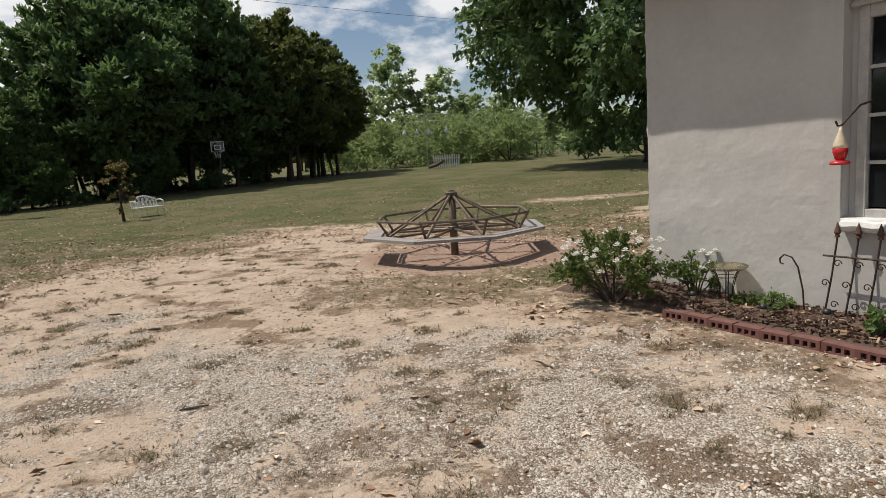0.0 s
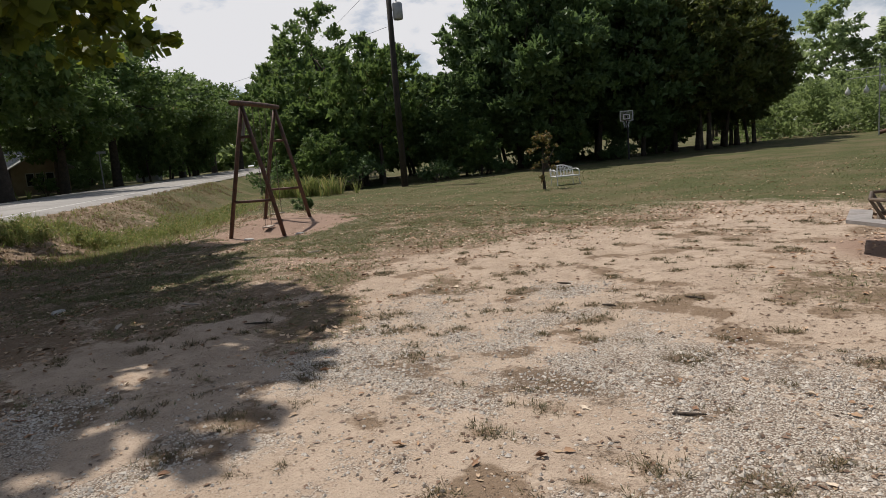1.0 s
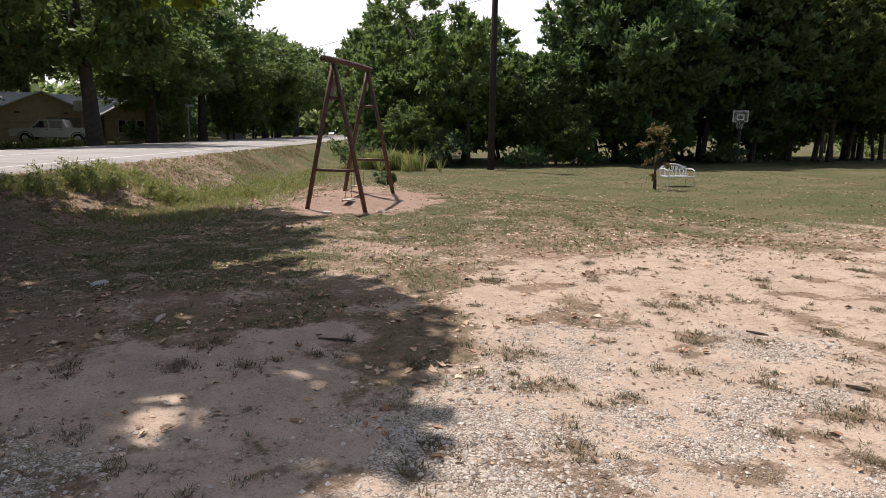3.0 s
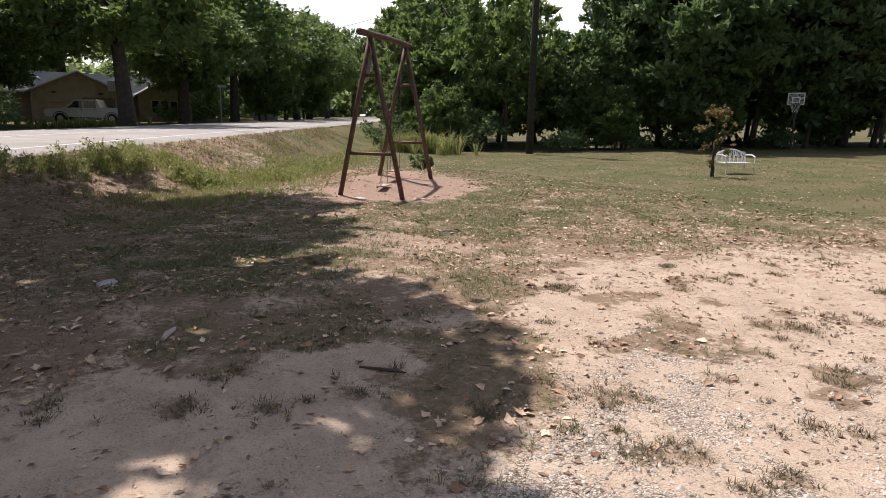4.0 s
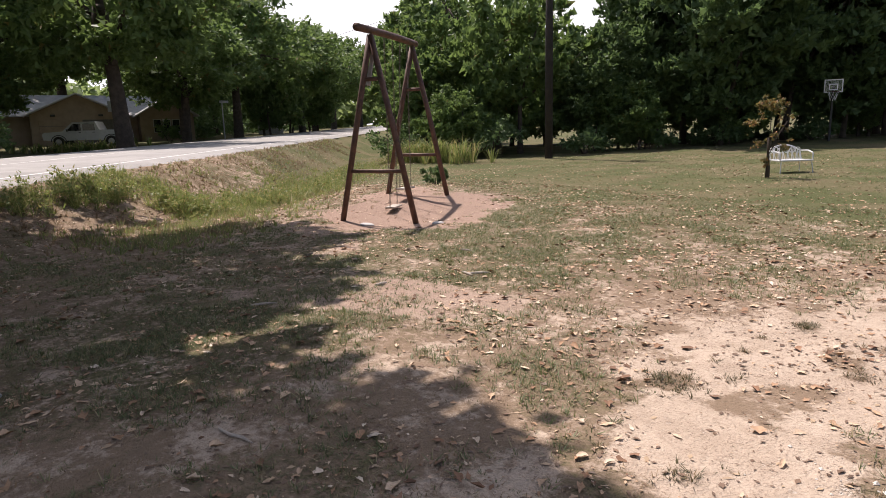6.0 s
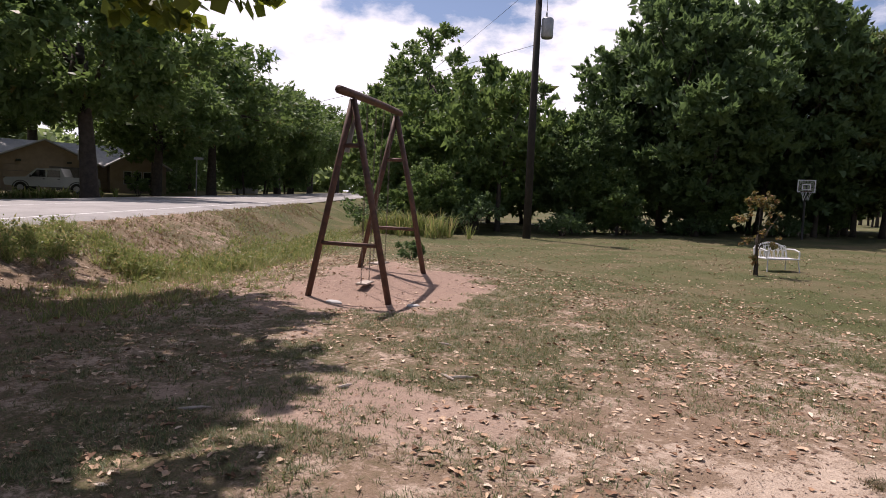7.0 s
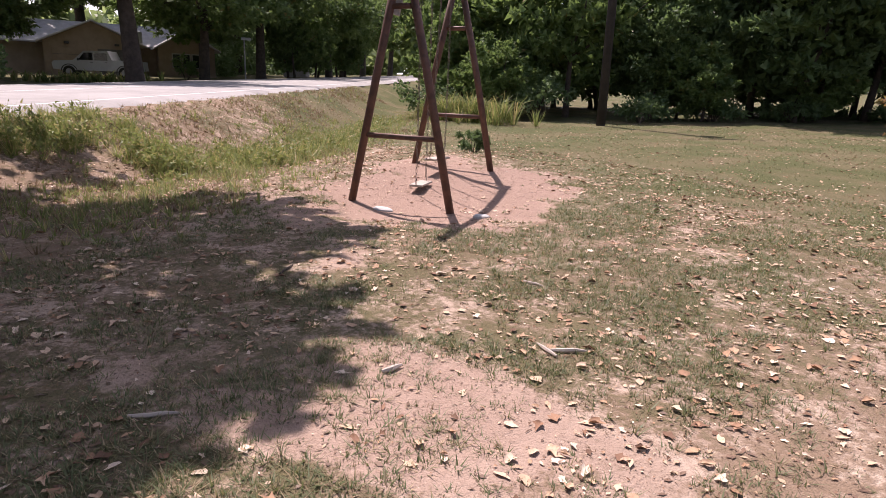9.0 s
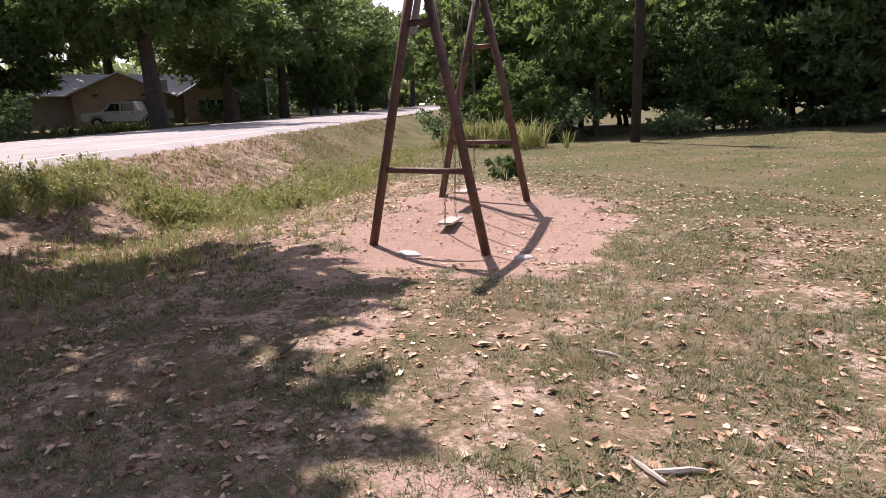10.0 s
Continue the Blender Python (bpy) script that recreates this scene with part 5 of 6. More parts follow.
# ---- pole and wires ----
def utility_pole():
    x, y = -23.58, 21.48
    ob = thing("utility_pole", stand(x, y), "tall dark wooden utility pole with a grey transformer", "utility pole", turn=54)
    part("post", Build().tube([(0, 0, -0.4), (0, 0, 5), (0.03, 0, 10.4)], [0.165, 0.145, 0.115], 12), M_POLE, ob, "", True)
    part("crossarm", Build().box((2.3, 0.10, 0.12), Matrix.Translation((0.02, -0.14, 9.9)), 0.01), M_POLE, ob)
    for sx in (-1, 0, 1):
        part("insulator", Build().lathe([(0.02, 9.96), (0.05, 10.0), (0.035, 10.05), (0.05, 10.08), (0.02, 10.14)], Matrix.Translation((sx * 1.0, -0.14, 0)), 10), M_GREY, ob, "grey insulator")
    tr = part("transformer", Build().lathe([(0.20, 7.85), (0.235, 7.90), (0.235, 8.55), (0.20, 8.62), (0.06, 8.65)], Matrix.Translation((0.40, 0, 0)), 18), M_GREY, ob, "grey cylindrical transformer", True)
    part("bushing", Build().lathe([(0.03, 8.64), (0.05, 8.70), (0.03, 8.76), (0.04, 8.80), (0.01, 8.90)], Matrix.Translation((0.36, 0.05, 0)), 8), M_GREY, ob)
    part("arm", Build().box((0.22, 0.06, 0.06), Matrix.Translation((0.22, 0, 8.3))), M_GREY, ob)
    part("drop_lead", Build().tube([(0.38, 0.05, 8.9), (0.3, -0.2, 9.3), (0.4, -0.14, 9.9)], 0.012, 5), M_BLACK, ob)
    top = Vector((x, y, ground_at(x, y)))
    runs = (("power_line", (0, 0, 9.98), (-95, 46, 11.5)), ("service_line", (0, 0, 7.6), (-66, 12, 6.2)), ("power_line", (0, 0, 9.98), (40, 78, 11.0)))
    for name, off, to in runs:
        p, q = top + Vector(off), Vector(to)
        sag = (q - p).length * 0.018
        b = Build().tube([p.lerp(q, t / 16) - Vector((0, 0, sag * 4 * (t / 16) * (1 - t / 16))) for t in range(17)], 0.009, 5)
        tagged(new(name, b.mesh(name, M_BLACK)), "thin black overhead wire from the utility pole", "wire", "overhead wires")


utility_pole()


# ---- beyond the lawn ----
def pallet_seat():
    x, y = -8.2, 48.5
    ob = thing("slatted_fence_panel", stand(x, y), "white weathered slatted panel leaning at the lawn's edge", "fence panel", turn=8)
    for k in range(12):
        part("slat", Build().box((0.09, 0.03, 1.0 - 0.006 * k), Matrix.Translation((-0.95 + k * 0.172, 0.02, 0.5)) @ Matrix.Rotation(radians(-6 + k), 4, "Y"), 0.004), M_WHITE, ob)
    for z in (0.25, 0.75):
        part("rail", Build().box((2.05, 0.04, 0.08), Matrix.Translation((0, 0.055, z))), M_WHITE, ob)
    log = thing("log", stand(x - 0.6, y - 0.8), "reddish brown weathered log on the grass", "log", turn=-25)
    part("wood", Build().tube([(-0.7, 0, 0.15), (0, 0.02, 0.3), (0.6, 0, 0.55)], [0.13, 0.12, 0.1], 9), M_RUST, log)


pallet_seat()


def gourd_rack():
    x, y = -9.2, 46.5
    ob = thing("gourd_rack", stand(x, y), "pole rack hung with white bird gourds", "birdhouse rack", turn=5)
    part("pole", Build().tube([(0, 0, -0.1), (0, 0, 4.2)], 0.035, 8), M_GREY, ob)
    for z in (3.5, 4.0):
        part("bar", Build().tube([(-1.7, 0, z), (1.7, 0, z)], 0.02, 6), M_GREY, ob)
    for k in range(4):
        gx = (-1.6, -0.65, 0.2, 1.5)[k]
        part("cord", Build().tube([(gx, 0, 3.5), (gx, 0, 3.0)], 0.008, 4), M_GREY, ob)
        part("gourd", Build().lathe([(0.02, 3.02), (0.05, 2.92), (0.13, 2.8), (0.15, 2.68), (0.11, 2.56), (0.0, 2.52)], Matrix.Translation((gx, 0, 0)), 12), M_WHITE, ob, "white gourd", True)


gourd_rack()


def wire_fence():
    ob = thing("wire_fence", stand(0, 62.0), "thin wire field fence on wooden posts", "fence")
    o = Vector((0, 62.0, ground_at(0, 62.0)))
    xs = [-14 + 4.0 * k for k in range(12)]
    for x in xs:
        z = ground_at(x, 62.0) - o.z
        part("post", Build().tube([(x, 0, z - 0.3), (x + 0.03, 0, z + 1.5)], [0.07, 0.06], 7), M_BARK, ob)
    for h in (0.5, 0.9, 1.3):
        part("wire", Build().tube([(x, 0.06, ground_at(x, 62.0) - o.z + h) for x in xs], 0.012, 4), M_GREY, ob)


wire_fence()


# ---- across the road ----
def house_across():
    z0 = 1.15
    ob = thing("house", (-66.0, 8.0, z0), "low tan house with a pale shingle roof across the road", "house")
    # x towards the road, y along the front
    def gable(y, w, eave, peak, xf, xb):
        b = Build().add([(xf, y - w / 2, -0.4), (xf, y + w / 2, -0.4), (xf, y + w / 2, eave), (xf, y, peak), (xf, y - w / 2, eave), (xb, y - w / 2, -0.4), (xb, y + w / 2, -0.4), (xb, y + w / 2, eave), (xb, y, peak), (xb, y - w / 2, eave)], [(0, 1, 2, 3, 4), (5, 9, 8, 7, 6), (0, 4, 9, 5), (1, 6, 7, 2), (4, 3, 8, 9), (2, 7, 8, 3)])
        part("wall", b, M_TAN, ob)
        for sgn in (-1, 1):
            ov, sl = 0.45, (peak - eave) / (w / 2)
            p = [Vector((xf + 0.5, y, peak + 0.03)), Vector((xb, y, peak + 0.03)), Vector((xb, y + sgn * (w / 2 + ov), eave - ov * sl + 0.03)), Vector((xf + 0.5, y + sgn * (w / 2 + ov), eave - ov * sl + 0.03))]
            up = Vector((0, 0, 0.12))
            part("roof", Build().add([*p, *[q + up for q in p]], [(0, 1, 2, 3), (7, 6, 5, 4), (0, 4, 5, 1), (1, 5, 6, 2), (2, 6, 7, 3), (3, 7, 4, 0)]), M_TILE, ob, "pale grey shingle roof")
    gable(0, 6.8, 2.55, 4.15, 0.0, -9.0)
    gable(7.2, 4.6, 2.55, 3.95, -1.2, -9.0)
    b = Build().box((7.0, 17.4, 3.0), Matrix.Translation((-6.2, 0.0, 1.1)))
    part("wall", b, M_TAN, ob)
    for sgn in (-1, 1):
        p = [Vector((-6.2, -9.4, 4.35)), Vector((-6.2, 9.2, 4.35)), Vector((-6.2 + sgn * 4.1, 9.2, 2.45)), Vector((-6.2 + sgn * 4.1, -9.4, 2.45))]
        up = Vector((0, 0, 0.12))
        part("roof", Build().add([*p, *[q + up for q in p]], [(0, 1, 2, 3), (7, 6, 5, 4), (0, 4, 5, 1), (1, 5, 6, 2), (2, 6, 7, 3), (3, 7, 4, 0)]), M_TILE, ob, "pale grey shingle roof")
    # the second opening is a solid dark panel, coloured as the shaded garage inside
    for yc, mat, lab in ((-1.6, M_TAN, "tan panelled garage door"), (1.55, M_ROOF, "dark panel standing for the shade inside an open garage")):
        d = part("garage_door", Build().box((0.06, 2.5, 2.1), Matrix.Translation((0.035, yc, 1.05)), 0.01), mat, ob, lab)
        for k in range(3):
            part("door_groove", Build().box((0.012, 2.45, 0.025), Matrix.Translation((0.072, yc, 0.55 + k * 0.52))), M_ROOF, d)
    for yc in (-1.8, 1.7):
        part("gable_lamp", Build().box((0.2, 0.35, 0.16), Matrix.Translation((0.1, yc, 2.45)), 0.02), M_BLACK, ob)
    for yc in (6.3, 7.1, 7.9):
        w = part("window", Build().box((0.06, 0.7, 1.2), Matrix.Translation((-1.165, yc, 1.5)), 0.01), M_FRAME, ob)
        part("pane", Build().box((0.02, 0.56, 1.05), Matrix.Translation((-1.13, yc, 1.5))), M_PANE, w)
    # hoop over the garage
    part("backboard", Build().box((0.05, 1.3, 0.9), Matrix.Translation((0.55, 2.9, 3.15)), 0.01), M_GREY, ob, "pale basketball backboard")


house_across()


def pickup():
    x, y = -58.0, 8.0
    ob = thing("pickup_truck", stand(x, y), "silver crew-cab pickup truck parked in a driveway", "truck", turn=-22)
    # y along the truck, nose towards -y, x across
    prof = [(-2.75, 0.55), (-2.8, 0.95), (-2.65, 1.08), (-1.45, 1.15), (-0.75, 1.78), (0.75, 1.82), (1.0, 1.22), (2.75, 1.2), (2.8, 0.6), (2.2, 0.5), (-2.2, 0.5)]
    body = Build().prism([(p[0], p[1]) for p in prof], 1.9, Matrix.Rotation(radians(90), 4, "Z") @ Matrix.Translation((0, -0.95, 0)))
    part("body", body, M_CAR, ob)
    for side in (-1, 1):
        for a, b_ in ((-1.15, -0.2), (-0.1, 0.72)):
            lo = 1.18
            part("side_window", Build().add([(side * 0.957, a, lo), (side * 0.957, b_, lo), (side * 0.957, b_ - 0.02, 1.66), (side * 0.957, a + (0.42 if a < -1 else 0.02), 1.66)], [(0, 1, 2, 3)]), M_PANE, ob, "dark side window")
        for yy in (-1.75, 1.75):
            w = part("tyre", Build().lathe([(0.2, -0.12), (0.38, -0.12), (0.40, -0.05), (0.40, 0.05), (0.38, 0.12), (0.2, 0.12)], Matrix.Translation((side * 0.88, yy, 0.40)) @ Matrix.Rotation(radians(90), 4, "Y"), 20), M_TYRE, ob)
            part("rim", Build().lathe([(0.19, -0.13), (0.21, -0.125), (0.08, -0.10), (0, -0.10)] if side < 0 else [(0.0, 0.10), (0.08, 0.10), (0.21, 0.125), (0.19, 0.13)], Matrix.Translation((side * 0.88, yy, 0.40)) @ Matrix.Rotation(radians(90), 4, "Y"), 16), M_GREY, w)
            part("wheel_arch", Build().tube([(side * 0.95, yy + 0.5 * math.cos(t * 0.35), 0.42 + 0.46 * math.sin(t * 0.35)) for t in range(10)], 0.03, 6), M_BLACK, ob)
        part("mirror", Build().box((0.18, 0.1, 0.18), Matrix.Translation((side * 1.04, -1.1, 1.22)), 0.03), M_BLACK, ob)
        for yy in (-0.3, 0.62):
            part("door_handle", Build().box((0.02, 0.16, 0.04), Matrix.Translation((side * 0.96, yy, 1.05))), M_BLACK, ob)
    part("bed", Build().box((1.6, 1.6, 0.05), Matrix.Translation((0, 1.88, 1.2))), M_BLACK, ob)


pickup()


def roadside():
    x, y = -60.0, 18.3
    ob = thing("sign_post", stand(x, y), "thin grey roadside sign post", "sign post")
    part("post", Build().tube([(0, 0, -0.2), (0.02, 0, 3.3)], 0.055, 8), M_GREY, ob)
    part("plate", Build().box((0.03, 0.75, 0.2), Matrix.Translation((0.06, 0.15, 3.15))), M_GREY, ob)
    ob = thing("wheeled_bin", stand(-79.9, 28.75), "dark grey wheeled rubbish bin beside the road", "bin", turn=30)
    part("body", Build().lathe([(0.42, 0.05), (0.52, 1.2), (0.54, 1.25)], None, 4), M_GREY, ob)
    part("lid", Build().lathe([(0.56, 1.25), (0.56, 1.32), (0.3, 1.42), (0, 1.43)], None, 4), M_BLACK, ob)
    ob = thing("marker_post", stand(-44.5, -1.2), "short white marker post at the roadside", "post")
    part("post", Build().tube([(0, 0, -0.1), (0, 0, 0.85)], 0.09, 8), M_WHITE, ob)
    ob = thing("garden_shed", stand(-84.0, 30.5), "small shed with a red roof under the trees", "shed", turn=-30)
    part("wall", Build().box((2.6, 2.6, 2.0), Matrix.Translation((0, 0, 0.95)), 0.02), M_FRAME, ob)
    part("roof", Build().prism([(-1.6, 1.95), (0, 2.8), (1.6, 1.95), (1.6, 2.05), (0, 2.92), (-1.6, 2.05)], 3.0, Matrix.Translation((0, -1.5, 0))), M_RED, ob, "faded red roof")


roadside()


# ---- ground cover ----
def tufts(name, x, y, tall, blades, lean, material, label, category, rng, width=0.006, plain=False):
    """Bunches of tapering blades at the given places."""
    n = len(x)
    z = height(x, y)
    px, py, pz = (np.repeat(a, blades) for a in (x, y, z))
    h = np.repeat(tall, blades) * (0.5 + 0.7 * rng.random(n * blades))
    a = rng.random(n * blades) * 2 * math.pi
    l = lean * (0.2 + rng.random(n * blades))
    px, py = px + np.cos(a) * h * 0.18 * rng.random(n * blades), py + np.sin(a) * h * 0.18 * rng.random(n * blades)
    dx, dy = np.cos(a), np.sin(a)
    w = width * (0.6 + 0.8 * rng.random(n * blades)) * (1 + np.repeat(tall, blades) * 2)
    base = np.stack([px, py, pz - 0.01], -1)
    sidev = np.stack([-dy * w, dx * w, 0 * w], -1)
    mid = base + np.stack([dx * h * l * 0.35, dy * h * l * 0.35, h * 0.62], -1)
    tip = base + np.stack([dx * h * l, dy * h * l, h * (1 - 0.35 * np.minimum(l, 1))], -1)
    if plain:
        v = np.stack([base - sidev, base + sidev, tip], 1).reshape(-1, 3)
        tagged(new(name, tris_mesh(name, v, material)), label, category, kind="stuff")
        return
    v = np.stack([base - sidev, base + sidev, mid + sidev * 0.8, mid - sidev * 0.8, mid - sidev * 0.8, mid + sidev * 0.8, tip + sidev * 0.08, tip - sidev * 0.08], 1).reshape(-1, 3)
    tagged(new(name, quads_mesh(name, v, material)), label, category, kind="stuff")


def scatter(rng, n, box, keep):
    """Random places in a box, kept by chance keep(x, y)."""
    x, y = rng.uniform(box[0], box[1], n), rng.uniform(box[2], box[3], n)
    ok = rng.random(n) < keep(x, y)
    return x[ok], y[ok]


# clumps of weeds: x, y, how many, spread along and across the road, height
WEED_SPOTS = [(-19.85, 6.7, 120, 0.4, 0.3, 0.5), (-21.2, 6.2, 60, 0.6, 0.3, 0.3), (-21.3, 8.2, 110, 0.8, 0.3, 0.42), (-20.2, 8.8, 150, 0.8, 0.35, 0.46), (-22.1, 10.6, 150, 1.0, 0.4, 0.44), (-25.1, 12.8, 150, 1.3, 0.45, 0.44), (-19.5, 4.6, 130, 0.7, 0.35, 0.42), (-21.6, 5.3, 70, 0.7, 0.25, 0.26), (-25.7, 11.0, 90, 1.4, 0.4, 0.26), (-18.4, 6.6, 40, 0.4, 0.25, 0.2), (-28.5, 15.0, 110, 1.5, 0.5, 0.42), (-17.6, 3.0, 90, 0.8, 0.35, 0.36)]


def grow():
    rng = np.random.default_rng(77)

    def lawn(x, y):
        s, u = road_st(x, y)
        g = cover(x, y)[1]
        return np.clip(g, 0, 1) ** 1.3 * (u > 3.5) * smooth(0.5, 0.65, fbm(x * 3.1, y * 3.1, 71) + 0.12)
    x, y = scatter(rng, 135000, (-18.5, 3.0, 2.0, 14.0), lawn)
    tufts("lawn_grass", x, y, 0.026 + 0.045 * rng.random(len(x)) ** 1.5, 10, 1.2, M_BLADE, "short patchy mown lawn grass", "grass", rng, 0.0032, True)
    def worn(x, y):
        g, gr, li, rd = cover(x, y)
        return np.clip(0.25 + gr, 0, 1) * smooth(0.46, 0.6, fbm(x * 1.7, y * 1.7, 73)) * smooth(0.75, 0.4, rd * (1 - gr) * (1 - li)) * smooth(0.3, -0.6, inside(DRIVE, x, y))
    x, y = scatter(rng, 90000, (-15.0, -5.0, 3.2, 11.5), worn)
    tufts("patch_grass", x, y, 0.03 + 0.045 * rng.random(len(x)) ** 1.6, 9, 1.3, M_BLADE, "grey-green grass in worn patches", "grass", rng, 0.0034, True)
    x, y = scatter(rng, 17000, (-26, 4.0, 11.0, 30.0), lawn)
    tufts("lawn_grass", x, y, 0.04 + 0.03 * rng.random(len(x)), 6, 1.1, M_BLADE, "mown lawn grass", "grass", rng, 0.006, True)

    def dead(x, y):
        return np.clip(cover(x, y)[2] * 1.15, 0, 1) ** 1.5 * smooth(0.45, 0.6, fbm(x * 3.7, y * 3.7, 81) + 0.05)
    x, y = scatter(rng, 58000, (-18.0, 3.2, 1.5, 13.0), dead)
    tufts("dry_grass", x, y, 0.018 + 0.03 * rng.random(len(x)), 8, 1.6, M_STRAW, "dry brown grass clumps in the yard", "grass", rng, 0.0028, True)

    cx, cy, cr = CLUMPS
    pick = rng.choice(len(cx), len(cx) * 26, p=cr ** 1.6 / np.sum(cr ** 1.6))
    x, y = cx[pick] + rng.normal(size=len(pick)) * cr[pick] * 0.6, cy[pick] + rng.normal(size=len(pick)) * cr[pick] * 0.5
    half = len(x) // 2
    tufts("drive_tufts", x[:half], y[:half], 0.016 + 0.034 * rng.random(half), 8, 1.5, M_TUFT, "small dry grass clumps in the drive", "grass", rng, 0.0036, True)
    tufts("drive_grass", x[half:], y[half:], 0.016 + 0.04 * rng.random(len(x) - half), 8, 1.2, M_TUFT, "small green grass clumps in the drive", "grass", rng, 0.0036, True)

    def verge(x, y):
        s, u = road_st(x, y)
        return smooth(0.3, 1.2, u) * smooth(7.2, 5.2, u) * smooth(-8, -3, s) * (0.25 + 0.9 * smooth(0.45, 0.62, fbm(x * 0.8, y * 0.8, 91)))
    def low(x, y):
        s, u = road_st(x, y)
        return verge(x, y) * (0.12 + 0.88 * smooth(2.4, 4.0, u))
    x, y = scatter(rng, 80000, (-42, -12, 0, 26), low)
    tufts("verge_weeds", x, y, 0.06 + 0.16 * rng.random(len(x)) ** 2, 10, 0.9, M_WEED, "rough green weeds along the roadside ditch", "weeds", rng, 0.006, True)
    x, y = scatter(rng, 65000, (-42, -12, -2, 26), verge)
    tufts("verge_straw", x, y, 0.05 + 0.12 * rng.random(len(x)) ** 2, 9, 1.1, M_STRAW, "dry grass along the roadside bank", "grass", rng, 0.006, True)
    # tall weeds along the ditch bottom, broad-leaved clumps among them, and reeds by the trees
    wx, wy, wh = [], [], []
    for cx, cy, n, along, across, tall in WEED_SPOTS:
        k = rng.normal(size=(n, 2)) * np.array((along, across))
        wx.append(cx + k[:, 0] * ROAD_D[0] + k[:, 1] * ROAD_N[0])
        wy.append(cy + k[:, 0] * ROAD_D[1] + k[:, 1] * ROAD_N[1])
        wh.append(tall * (0.45 + 0.7 * rng.random(n)))
    wx, wy, wh = np.concatenate(wx), np.concatenate(wy), np.concatenate(wh)
    tufts("ditch_weeds", wx, wy, wh, 16, 0.9, M_WEED, "tall pale green weeds in the ditch", "weeds", rng, 0.0042, True)
    m = rng.random(len(wx)) < 0.4
    cs = np.stack([wx[m], wy[m], height(wx[m], wy[m]) + wh[m] * 0.45], -1)
    me = leaf_cloud("broad_weeds", rng, cs, wh[m] * 0.6, 22000, 0.07, M_WEED, 0.8, -0.1, 0.5, True)
    tagged(new("broad_weeds", me), "leafy green weeds in clumps on the ditch bank", "weeds", kind="stuff")
    k = rng.normal(size=(110, 2)) * np.array((1.1, 0.5))
    tufts("reeds", -27.2 + k[:, 0], 18.2 + k[:, 1], 0.7 + 0.5 * rng.random(110), 26, 1.1, M_WEED, "drooping reeds at the foot of the trees", "reeds", rng, 0.005)
    k = rng.normal(size=(80, 2)) * np.array((0.5, 1.6))
    tufts("driveway_weeds", -48.6 + k[:, 0], 6.4 + k[:, 1], 0.4 + 0.4 * rng.random(80), 12, 0.7, M_WEED, "tall bright weeds beside the driveway", "weeds", rng, 0.02)


grow()


